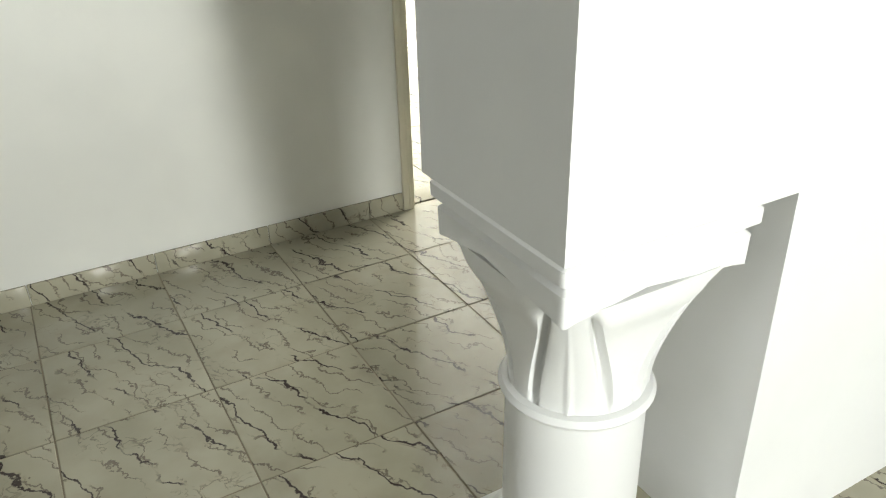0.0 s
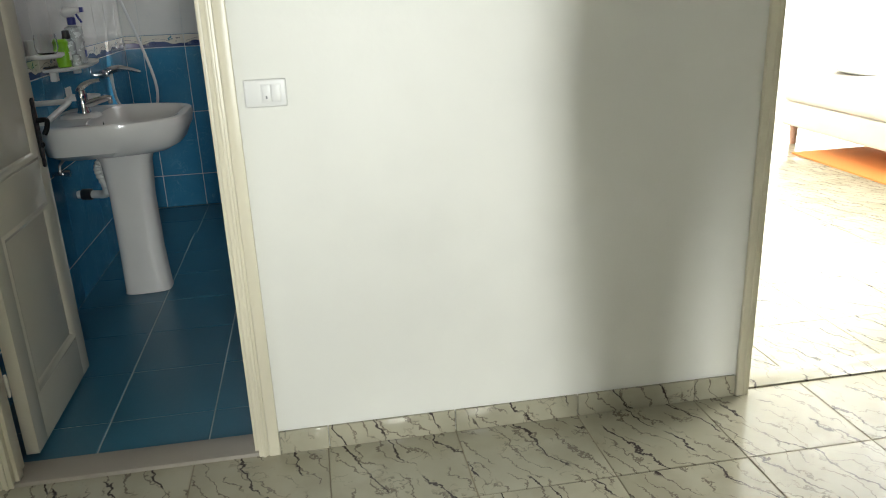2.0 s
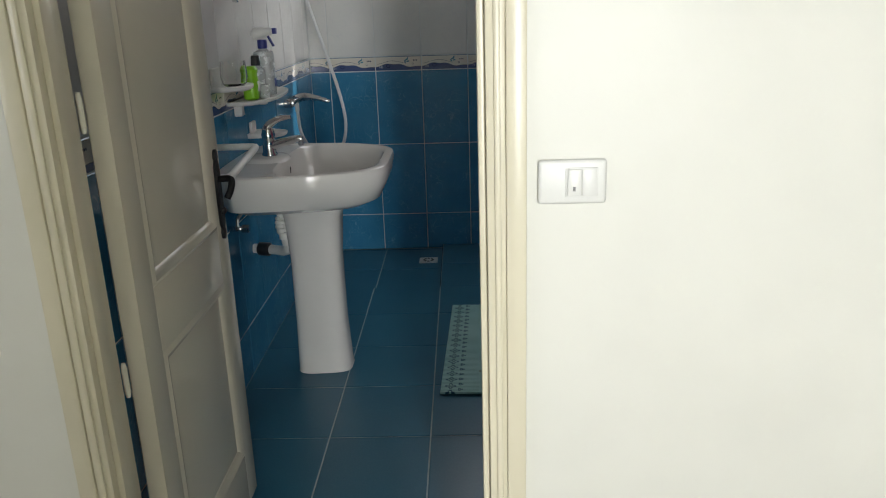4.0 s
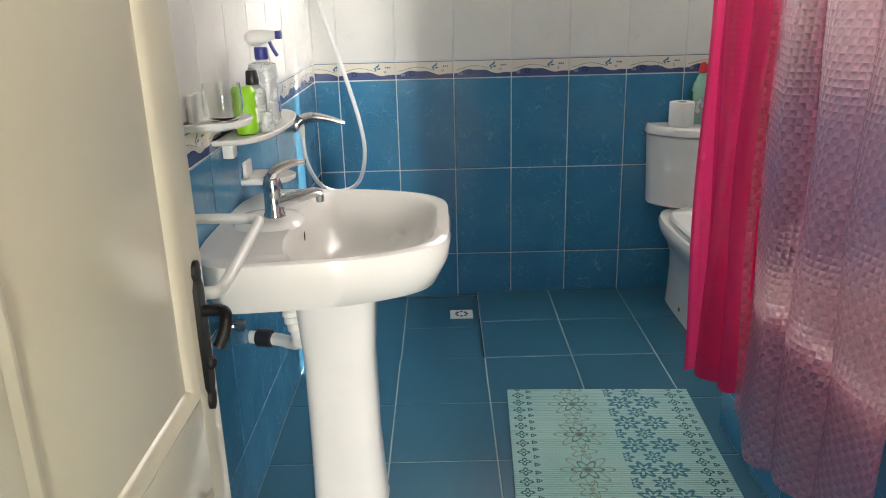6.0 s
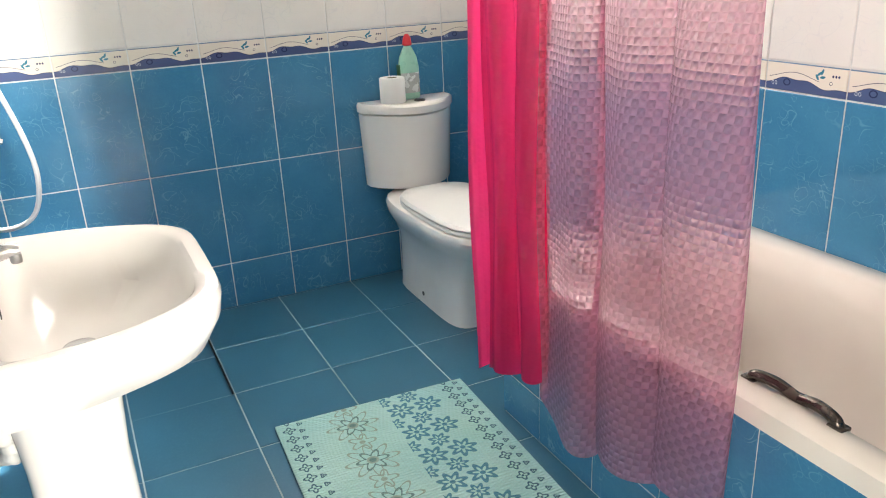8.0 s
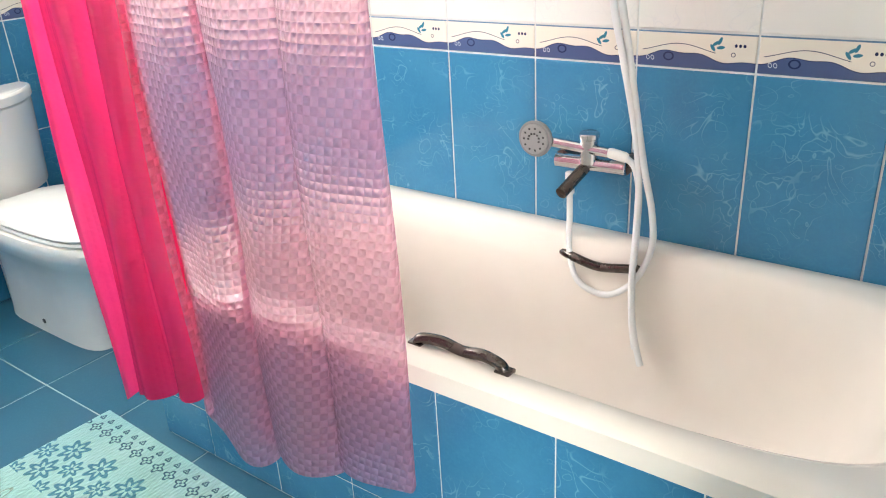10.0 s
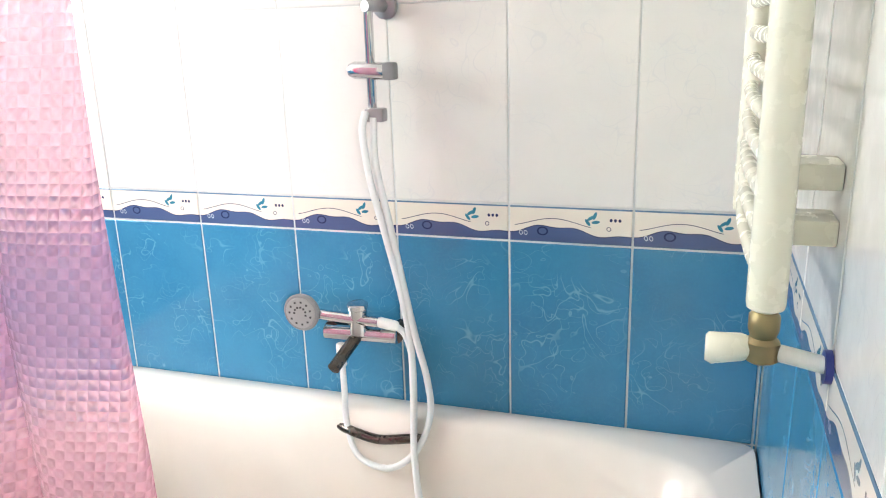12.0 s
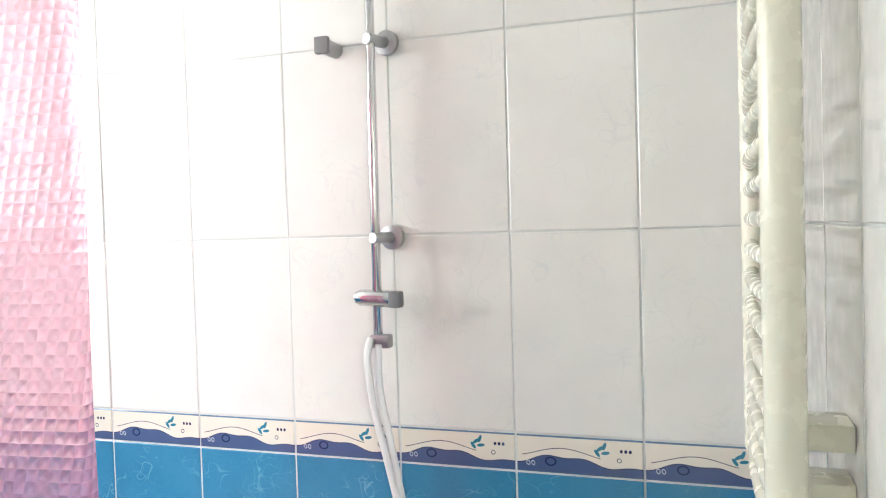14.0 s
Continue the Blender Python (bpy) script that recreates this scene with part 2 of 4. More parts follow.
def curtain_material(name, color, clear, mesh_bump):
    m = Mat(name, color, 0.13, 0, Coat_Weight=0.4, Coat_Roughness=0.06)
    v = m.node("TexCoord").outputs["UV"]
    sep = m.node("SeparateXYZ")
    m.put(sep.inputs[0], v)

    def square(s, size):
        return m.math("SINE", m.math("MULTIPLY", s, 6.2832 / size))

    row = m.math("MULTIPLY", square(sep.outputs[0], 0.031), square(sep.outputs[1], 0.031))
    pillow = m.math("MULTIPLY", m.math("ABSOLUTE", square(sep.outputs[0], 0.031)), m.math("ABSOLUTE", square(sep.outputs[1], 0.031)))
    m.bump(m.math("MULTIPLY_ADD", row, 0.2, pillow), mesh_bump, 0.006)
    t = m.node("BsdfTranslucent")
    t.inputs[0].default_value = (*color, 1)
    g = m.node("BsdfRefraction")
    g.inputs["Color"].default_value = (*[0.7 + 0.3 * c for c in color], 1)
    g.inputs["IOR"].default_value, g.inputs["Roughness"].default_value = 1.09, 0.1
    a, b = m.node("MixShader"), m.node("MixShader")
    a.inputs[0].default_value = 0.6
    m.put(a.inputs[1], m.b.outputs[0])
    m.put(a.inputs[2], t.outputs[0])
    m.put(b.inputs[0], m.ramp(row, -0.2, 0.2, clear * 0.9, clear * 1.1) if clear else 0.02)
    m.put(b.inputs[1], a.outputs[0])
    m.put(b.inputs[2], g.outputs[0])
    m.put(t.inputs["Normal"], m.b.inputs["Normal"].links[0].from_socket)
    m.put(g.inputs["Normal"], m.b.inputs["Normal"].links[0].from_socket)
    m.put(m.nt.nodes["Material Output"].inputs[0], b.outputs[0])
    return m.m


CURTAIN_CLEAR = curtain_material("pink_clear_vinyl", (0.95, 0.42, 0.58), 0.44, 0.85)
CURTAIN_PINK = curtain_material("hot_pink_vinyl", (0.85, 0.045, 0.2), 0.0, 0.18)


def mat_pattern():
    """Ribbed mint foam with rows of dark teal flowers along its borders and rings in the middle."""
    m = Mat("printed_mint_foam", rough=0.6)
    sep = m.node("SeparateXYZ")
    m.put(sep.inputs[0], m.node("TexCoord").outputs["Object"])
    x, y = sep.outputs[0], sep.outputs[1]

    def flowers(px, py, sx, sy, x0, x1, r, petals, width):
        fx = m.math("SUBTRACT", m.math("FRACT", m.math("DIVIDE", m.math("SUBTRACT", x, px), sx)), 0.5)
        fy = m.math("SUBTRACT", m.math("FRACT", m.math("DIVIDE", m.math("SUBTRACT", y, py), sy)), 0.5)
        fx, fy = m.math("MULTIPLY", fx, sx), m.math("MULTIPLY", fy, sy)
        rad = m.math("SQRT", m.math("ADD", m.math("MULTIPLY", fx, fx), m.math("MULTIPLY", fy, fy)))
        ang = m.math("ARCTAN2", fy, fx)
        shape = m.math("MULTIPLY_ADD", m.math("COSINE", m.math("MULTIPLY", ang, petals)), r * 0.35, r)
        f = m.ramp(m.math("ABSOLUTE", m.math("SUBTRACT", rad, shape)), width, width * 1.8, 1, 0)
        dot = m.ramp(rad, r * 0.25, r * 0.35, 1, 0)
        span = m.math("MULTIPLY", m.math("GREATER_THAN", x, x0), m.math("LESS_THAN", x, x1))
        return m.math("MULTIPLY", m.math("MAXIMUM", f, dot), span)

    v = m.coords()
    c = m.mix(m.ramp(m.noise(v, 4, 3), 0.3, 0.7), (0.36, 0.66, 0.65), (0.44, 0.72, 0.7))
    dark, teal, pale = (0.03, 0.13, 0.2), (0.05, 0.25, 0.36), (0.3, 0.42, 0.36)
    for px in (-0.3, 0.22):
        c = m.mix(flowers(px, 0, 0.05, 0.05, px + 0.005, px + 0.045, 0.013, 4, 0.0022), c, dark)
        c = m.mix(flowers(px + 0.045, 0.02, 0.03, 0.04, px + 0.045, px + 0.075, 0.006, 3, 0.0018), c, dark)
    c = m.mix(flowers(-0.19, 0.03, 0.19, 0.19, -0.19, 0.0, 0.058, 8, 0.003), c, pale)
    c = m.mix(flowers(-0.19, 0.03, 0.19, 0.19, -0.19, 0.0, 0.034, 6, 0.003), c, (0.12, 0.25, 0.25))
    c = m.mix(flowers(-0.19, 0.125, 0.19, 0.19, -0.19, 0.0, 0.03, 5, 0.0025), c, pale)
    c = m.mix(flowers(0.02, 0.0, 0.09, 0.13, 0.02, 0.2, 0.027, 7, 0.006), c, teal)
    c = m.mix(flowers(0.065, 0.065, 0.09, 0.13, 0.02, 0.155, 0.02, 7, 0.0045), c, teal)
    m.set("Base Color", c)
    rib = m.math("SINE", m.math("MULTIPLY", y, 6.2832 / 0.0105))
    m.bump(rib, 0.8, 0.003)
    return m.m


MAT_FOAM = mat_pattern()

# ---- mesh helpers ----


def link_mesh(name, bm, material, smooth=True):
    me = bpy.data.meshes.new(name)
    bmesh.ops.recalc_face_normals(bm, faces=bm.faces)
    if smooth:
        for f in bm.faces:
            f.smooth = True
        for e in bm.edges:
            if len(e.link_faces) == 2 and e.calc_face_angle(0) > 0.75:
                e.smooth = False
    bm.to_mesh(me)
    bm.free()
    me.materials.append(material)
    return new(name, me)


def part(name, bm, material, parent, label=""):
    ob = link_mesh(name, bm, material)
    ob.parent = parent
    if parent.type == "EMPTY":
        ob.matrix_parent_inverse = Matrix.Translation(parent.location).inverted()
    return tagged(ob, label)


def thing(name, at, label, category, group="", kind=""):
    ob = new(name)
    ob.location = at
    ob.empty_display_size = 0.05
    return tagged(ob, label, category, group, kind)


def solid(name, bm, material, label, category, kind="", group=""):
    return tagged(link_mesh(name, bm, material), label, category, group, kind)


def add_box(bm, x0, x1, y0, y1, z0, z1, bevel=0.0, seg=2):
    made = bmesh.ops.create_cube(bm, size=1)["verts"]
    for v in made:
        v.co = Vector(((x0 + x1) / 2 + v.co.x * (x1 - x0), (y0 + y1) / 2 + v.co.y * (y1 - y0), (z0 + z1) / 2 + v.co.z * (z1 - z0)))
    if bevel:
        edges = list({e for v in made for e in v.link_edges})
        bmesh.ops.bevel(bm, geom=edges, offset=bevel, segments=seg, affect="EDGES", profile=0.6)
    return bm


def box(x0, x1, y0, y1, z0, z1, bevel=0.0, seg=2):
    return add_box(bmesh.new(), x0, x1, y0, y1, z0, z1, bevel, seg)


def add_loft(bm, rings, cap0=True, cap1=True):
    rows = [[bm.verts.new(p) for p in ring] for ring in rings]
    n = len(rows[0])
    for a, b in zip(rows, rows[1:]):
        for i in range(n):
            bm.faces.new((a[i], a[(i + 1) % n], b[(i + 1) % n], b[i]))
    if cap0:
        bm.faces.new(rows[0])
    if cap1:
        bm.faces.new(rows[-1])
    return bm


def loft(rings, cap0=True, cap1=True):
    return add_loft(bmesh.new(), rings, cap0, cap1)


def oval(cx, cy, z, rx, ry, e=2.0, n=40):
    out = []
    for i in range(n):
        a = 2 * math.pi * i / n
        c, s = math.cos(a), math.sin(a)
        out.append((cx + rx * math.copysign(abs(c) ** (2 / e), c), cy + ry * math.copysign(abs(s) ** (2 / e), s), z))
    return out


def lathe(cx, cy, profile, n=28, e=2.0, squash=1.0):
    return loft([oval(cx, cy, z, max(r, 0.0004), max(r, 0.0004) * squash, e, n) for r, z in profile])


def smooth_path(points, steps=8):
    pts = [Vector(p) for p in points]
    pts = [pts[0] * 2 - pts[1]] + pts + [pts[-1] * 2 - pts[-2]]
    out = []
    for a, b, c, d in zip(pts, pts[1:], pts[2:], pts[3:]):
        for i in range(steps):
            t = i / steps
            out.append(0.5 * ((2 * b) + (c - a) * t + (2 * a - 5 * b + 4 * c - d) * t * t + (3 * b - a - 3 * c + d) * t ** 3))
    return out + [pts[-2]]


def add_tube(bm, path, r, n=10, radii=None):
    path = [Vector(p) for p in path]
    rings, side = [], None
    for i, p in enumerate(path):
        d = (path[min(i + 1, len(path) - 1)] - path[max(i - 1, 0)]).normalized()
        if side is None:
            side = d.orthogonal().normalized()
        side = (side - d * side.dot(d)).normalized()
        up = d.cross(side)
        rr = radii[i] if radii else r
        rings.append([p + (side * math.cos(2 * math.pi * k / n) + up * math.sin(2 * math.pi * k / n)) * rr for k in range(n)])
    return add_loft(bm, rings)


def tube(path, r, n=10, radii=None):
    return add_tube(bmesh.new(), path, r, n, radii)


def rod(a, b, r, n=16):
    a, b = Vector(a), Vector(b)
    d = (b - a).normalized() * min(0.002, (b - a).length / 5)
    return tube([a, a + d, b - d, b], r, n, [r * 0.85, r, r, r * 0.85])


# ---- setting: walls, floors, ceilings ----
YF, YB, XR, H = 0.17, 3.2, 2.088, 2.6      # bathroom: front, back and tub walls, height
DX0, DX1, DZ = 0.178, 0.85, 2.05           # bathroom doorway
BX0, BX1 = 2.39, 3.25                      # bedroom doorway
HY = 0.095                                 # hall face of the partition
T, G = 0.007, 0.0022                                  # tile thickness
WX0, WX1, WZ0, WZ1 = 0.7, 1.7, 1.5, 2.4  # bathroom window


def wall(name, boxes, material, label):
    bm = bmesh.new()
    for b in boxes:
        add_box(bm, *b)
    return tagged(link_mesh(name, bm, material, False), label, "wall", kind="structure")


partition = wall("wall_partition", [
    (-2.0, DX0 - 0.03, HY, YF - T, 0, 2.7), (DX1 + 0.03, BX0, HY, YF - T, 0, 2.7), (DX0 - 0.03, DX1 + 0.03, HY, YF - T, DZ + 0.03, 2.7),
    (BX0, BX1, HY, YF - T, DZ, 2.7), (BX1, 7.0, HY, YF - T, 0, 2.7)], HALL_PAINT, "cream white painted hall wall with two doorways")
wall_left = wall("wall_left", [(-0.12, -G, YF - T, YB + 0.15, -0.02, H)], GROUT_W, "bathroom wall tiled blue below and white above")
wall_back = wall("wall_back", [
    (-G, WX0, YB + G, YB + 0.15, -0.02, H), (WX1, XR + 0.1, YB + G, YB + 0.15, -0.02, H),
    (WX0, WX1, YB + G, YB + 0.15, -0.02, WZ0), (WX0, WX1, YB + G, YB + 0.15, WZ1, H)], GROUT_W, "tiled bathroom wall with a high window")
wall_right = wall("wall_right", [(XR + G, XR + 0.1, YF - T, YB + G, -0.02, H)], GROUT_W, "tiled bathroom wall beside the bathtub")
wall_front = wall("wall_front", [(DX1 + 0.06, XR + G, YF - T, YF - G, -0.02, H)], GROUT_W, "tiled inner face of the bathroom partition")
wall("wall_hall_back", [(-2.0, 1.4, -5.2, -5.02, 0, 2.7), (1.86, 7.0, -5.2, -5.02, 0, 2.7), (1.4, 1.86, -5.2, -5.02, 2.3, 2.7)], HALL_PAINT, "white hall wall with a balcony door opening")
wall("wall_hall_left", [(-2.15, -2.0, -5.2, -2.6, 0, 2.7), (-2.15, -2.0, -1.4, HY, 0, 2.7), (-2.15, -2.0, -2.6, -1.4, 0, 0.8), (-2.15, -2.0, -2.6, -1.4, 2.2, 2.7)], HALL_PAINT, "white hall wall with a window opening")
# added, out of view: keeps the balcony door's beam off the bathroom doorway
wall("wall_hall_light_block", [(-2.0, 1.18, -3.15, -3.03, 0, 2.7)], HALL_PAINT, "added unseen white wall that blocks balcony door light from the bathroom doorway")
wall("wall_hall_right", [(7.0, 7.15, -5.2, HY, 0, 2.7)], HALL_PAINT, "plain white hall wall")
wall("wall_bedroom_back", [(XR + 0.1, 7.0, 4.6, 4.75, 0, 2.7)], HALL_PAINT, "plain white bedroom wall")
wall("wall_bedroom_right", [
    (7.0, 7.15, HY, 1.4, 0, 2.7), (7.0, 7.15, 3.8, 4.75, 0, 2.7), (7.0, 7.15, 1.4, 3.8, 0, 0.4), (7.0, 7.15, 1.4, 3.8, 2.4, 2.7)], HALL_PAINT, "white bedroom wall with a wide window opening")
wall("wall_bedroom_left", [(XR + 0.1, XR + 0.16, YF, 4.6, 0, 2.7)], HALL_PAINT, "plain white bedroom wall")

bm = bmesh.new()
for b in ((0.692, XR + 0.1, YF - 0.07, YB + 0.15, -0.1, -0.0042), (-0.12, 0.692, YF - 0.07, 2.488, -0.1, -0.0042), (-0.12, 0.692, 2.488, YB + 0.15, -0.1, -0.0282)):
    add_box(bm, *b)
floor_bath = tagged(link_mesh("floor_bathroom", bm, GROUT_F, False), "blue tiled bathroom floor", "floor", kind="structure")
floor_hall = tagged(link_mesh("floor_hall", box(-2.15, 7.15, -5.2, HY + 0.02, -0.1, -0.002), GROUT_H, False), "cream veined marble tile floor", "floor", kind="structure")
floor_bed = tagged(link_mesh("floor_bedroom", box(XR + 0.1, 7.15, HY + 0.02, 4.75, -0.1, -0.002), GROUT_H, False), "cream veined marble tile floor", "floor", kind="structure")
solid("ceiling_bathroom", box(-0.12, XR + 0.1, YF - T, YB + 0.15, H, H + 0.1), CEIL_PAINT, "plain white bathroom ceiling", "ceiling", "structure")
solid("ceiling_hall", box(-2.15, 7.15, -5.2, YF - T, 2.7, 2.8), CEIL_PAINT, "plain white hall ceiling", "ceiling", "structure")
solid("ceiling_bedroom", box(XR + 0.1, 7.15, YF, 4.75, 2.71, 2.8), CEIL_PAINT, "plain white bedroom ceiling", "ceiling", "structure")

# skirting of the hall: slabs of the floor's marble
sk = thing("baseboard", (1.6, HY, 0), "veined marble skirting along the hall wall", "baseboard", kind="structure")
edges_x = [DX1 + 0.062, 1.055, 1.435, 1.82, 2.205, BX0 - 0.045]
for a, b in zip(edges_x, edges_x[1:]):
    part("skirting_slab", box(a + 0.001, b - 0.001, HY - 0.011, HY, 0, 0.072, 0.003), T_MARBLE, sk)
solid("door_threshold", box(DX0 - 0.02, DX1 + 0.02, HY - 0.006, YF + 0.03, -0.006, 0.012, 0.004), painted("threshold_stone", (0.3, 0.27, 0.23), 0.4), "worn grey stone threshold under the bathroom door", "threshold", "structure")
solid("bedroom_threshold", box(BX0, BX1, HY + 0.022, YF + 0.055, -0.006, 0.004, 0.002), T_MARBLE, "veined marble threshold of the bedroom doorway", "threshold", "structure")


def casing(name, x0, x1, top, label, jambs="lr", reveal=0.03):
    """A wooden door frame: jamb boards inside the opening and moulded casings round it on the hall side."""
    fr = thing(name, ((x0 + x1) / 2, HY, 0), label, "door frame", kind="structure")
    for side, x, s in (("l", x0, -1), ("r", x1, 1)):
        if side not in jambs:
            continue
        lo, hi = sorted((x, x + s * reveal))
        part("jamb", box(lo, hi, HY - 0.012, YF + 0.012, 0, top + reveal, 0.003), CREAM_WOOD, fr)
        lo, hi = sorted((x + s * reveal, x + s * (reveal + 0.032)))
        c = part("casing", box(lo, hi, HY - 0.016, HY - 0.001, 0, top + reveal + 0.032, 0.004), CREAM_WOOD, fr)
        lo, hi = sorted((x + s * 0.012, x + s * 0.022))
        part("bead", box(lo, hi, HY - 0.018, HY - 0.011, 0, top, 0.003), CREAM_WOOD, c)
        lo, hi = sorted((x, x - s * 0.012))
        part("stop", box(lo, hi, HY + 0.005, YF - 0.035, 0, top, 0.003), CREAM_WOOD, fr)
    part("head", box(x0, x1, HY - 0.012, YF + 0.012, top, top + reveal, 0.003), CREAM_WOOD, fr)
    part("head_casing", box(x0 - reveal - 0.032, x1 + reveal + 0.032, HY - 0.0165, HY - 0.0005, top + reveal, top + reveal + 0.032, 0.004), CREAM_WOOD, fr)
    return fr


casing("door_frame_bathroom", DX0, DX1, DZ, "cream gloss painted wooden door frame")
casing("door_frame_bedroom", BX0, BX1, DZ, "cream painted wooden frame of the bedroom doorway", reveal=0.012)

# windows
def window(name, cx, cy, cz, w, h, along_y, label):
    win = thing(name, (cx, cy, cz), label, "window", kind="structure")

    def slab(nm, a0, a1, z0, z1, mat, d=0.025):
        if along_y:
            return part(nm, box(cx - d, cx + d, cy + a0, cy + a1, cz + z0, cz + z1, 0.004 if d > 0.01 else 0), mat, win)
        return part(nm, box(cx + a0, cx + a1, cy - d, cy + d, cz + z0, cz + z1, 0.004 if d > 0.01 else 0), mat, win)

    f = 0.05
    slab("frame_side", -w / 2, -w / 2 + f, -h / 2, h / 2, PLASTIC_W)
    slab("frame_side", w / 2 - f, w / 2, -h / 2, h / 2, PLASTIC_W)
    slab("frame_middle", -f / 2, f / 2, -h / 2 + f, h / 2 - f, PLASTIC_W)
    slab("frame_top", -w / 2 + f, w / 2 - f, h / 2 - f, h / 2, PLASTIC_W)
    slab("frame_bottom", -w / 2 + f, w / 2 - f, -h / 2, -h / 2 + f, PLASTIC_W)
    for a0, a1 in ((-w / 2 + f, -f / 2), (f / 2, w / 2 - f)):
        slab("pane", a0, a1, -h / 2 + f, h / 2 - f, GLASS, 0.003).visible_shadow = False


window("window_1", (WX0 + WX1) / 2, YB + 0.11, (WZ0 + WZ1) / 2, WX1 - WX0, WZ1 - WZ0, False, "white framed bathroom window with two panes")
window("window_2", 1.63, -5.11, 1.15, 0.46, 2.3, False, "white framed glazed balcony door")
window("window_4", -2.1, -2.0, 1.5, 1.2, 1.4, True, "white framed hall window with two panes")
window("window_3", 7.08, 2.6, 1.4, 2.4, 2.0, True, "wide white framed bedroom window")
solid("ground", box(-400, 400, -400, 400, -0.5, -0.12), painted("pale_ground", (0.35, 0.33, 0.28), 0.9, 3), "pale open ground outside the house", "ground", "structure")

# ---- hall: pier wall with a decorative column under its end ----
PX0, PXE, PY0, PY1, PZ = 1.713, 2.14, -1.676, -1.305, 0.782
bm = bmesh.new()
add_box(bm, PX0, PXE, PY0, PY1, PZ, 2.7)
add_box(bm, PXE, 5.2, PY0, PY1, 0, 2.7)
solid("wall_pier", bm, PIER_PAINT, "white painted pier carried by a short column", "wall", "structure")
solid("wall_arch_end", box(5.2, 7.0, PY0, PY1, 0, 2.7), PIER_PAINT, "plain white hall pier", "wall", "structure")

col = thing("decorative_column", (1.9, -1.507, 0), "short white painted column with a leafed capital under the pier", "column")
CX, CY = 1.888, -1.507
part("shaft", lathe(CX, CY, [(0.122, 0.09), (0.122, 0.2), (0.12, 0.418), (0.12, 0.424)], 48), PIER_PAINT, col)
part("neck_ring", lathe(CX, CY, [(0.112, 0.424), (0.127, 0.427), (0.133, 0.437), (0.127, 0.447), (0.112, 0.45)], 48), PIER_PAINT, col)
part("column_base", loft([oval(CX, CY, z, r, r, e, 48) for r, z, e in (
    (0.175, 0, 12), (0.175, 0.045, 12), (0.166, 0.05, 4), (0.158, 0.058, 2), (0.16, 0.07, 2), (0.148, 0.082, 2), (0.122, 0.09, 2))]), PIER_PAINT, col)
rings = []
for k in range(23):
    u = k / 22
    ring = []
    for i in range(192):
        a = 2 * math.pi * i / 192
        e = 2 + 7 * u ** 2
        c, s = math.cos(a), math.sin(a)
        r = 0.116 + 0.05 * u ** 2.4
        # each side has one leaf between two hollow flutes, its tip curling forward
        side = abs((a / (math.pi / 2) + 0.5) % 1 - 0.5)
        length = min(1, u / 0.08) * min(1, max(0, (0.93 - u) / 0.1))
        r -= 0.021 * math.exp(-((side - 0.17) / 0.042) ** 4) * length
        r += 0.012 * math.exp(-(side / 0.12) ** 4) * math.exp(-((u - 0.84) / 0.13) ** 2)
        r += 0.004 * math.exp(-((side - 0.5) / 0.03) ** 2) * (1 - u)
        ring.append((CX + r * math.copysign(abs(c) ** (2 / e), c), CY + r * math.copysign(abs(s) ** (2 / e), s), 0.45 + 0.25 * u))
    rings.append(ring)
cap = part("capital", loft(rings), PIER_PAINT, col)


def skirt_ring(r, z, drop=0.0):
    """A square ring whose corners hang lower than its sides."""
    out = []
    for x, y, _ in oval(0, 0, 0, 1, 1, 40, 160):
        near = min(abs(x), abs(y))
        out.append((CX + x * r, CY + y * (r - 0.004), z - drop * near ** 2.2))
    return out


part("abacus", loft([skirt_ring(0.12, 0.707, 0.024), skirt_ring(0.162, 0.707, 0.026), skirt_ring(0.17, 0.709, 0.024)] + [skirt_ring(r, z) for r, z in ((0.171, 0.735), (0.164, 0.742), (0.171, 0.752), (0.179, 0.756), (0.179, 0.778), (0.175, 0.7818))]), PIER_PAINT, cap)

# light switch
sw = thing("light_switch", (0.983, HY, 1.045), "white square light switch on the cream wall", "switch")
pl = part("plate", box(0.93, 1.036, HY - 0.009, HY, 1.008, 1.078, 0.006, 3), PLASTIC_W, sw)
part("inner_frame", box(0.972, 1.022, HY - 0.0115, HY - 0.0092, 1.02, 1.066, 0.001), PLASTIC_W, pl)
part("rocker", box(0.975, 0.9965, HY - 0.015, HY - 0.0117, 1.022, 1.064, 0.002), PLASTIC_W, sw)
part("blank", box(0.9975, 1.019, HY - 0.0135, HY - 0.0117, 1.022, 1.064, 0.001), PLASTIC_W, sw)
part("mark", box(0.983, 0.987, HY - 0.0155, HY - 0.0148, 1.03, 1.037), GREY_PL, sw, "small grey printed mark")

# metal chair foot by the pier
ch = thing("metal_stand", (2.66, -1.8, 0), "grey metal stand with a chrome levelling foot", "stand")
part("leg", box(2.63, 2.67, -1.83, -1.79, 0.03, 0.5, 0.004), STEEL, ch)
part("foot", lathe(2.65, -1.81, [(0.018, 0), (0.018, 0.008), (0.008, 0.014), (0.008, 0.03)], 20), CHROME, ch)
part("top", box(2.6, 3.0, -2.2, -1.77, 0.5, 0.53, 0.006), PLASTIC_W, ch)
for x, y in ((2.95, -1.81), (2.65, -2.15), (2.95, -2.15)):
    part("leg", box(x - 0.02, x + 0.02, y - 0.02, y + 0.02, 0, 0.5, 0.004), STEEL, ch)

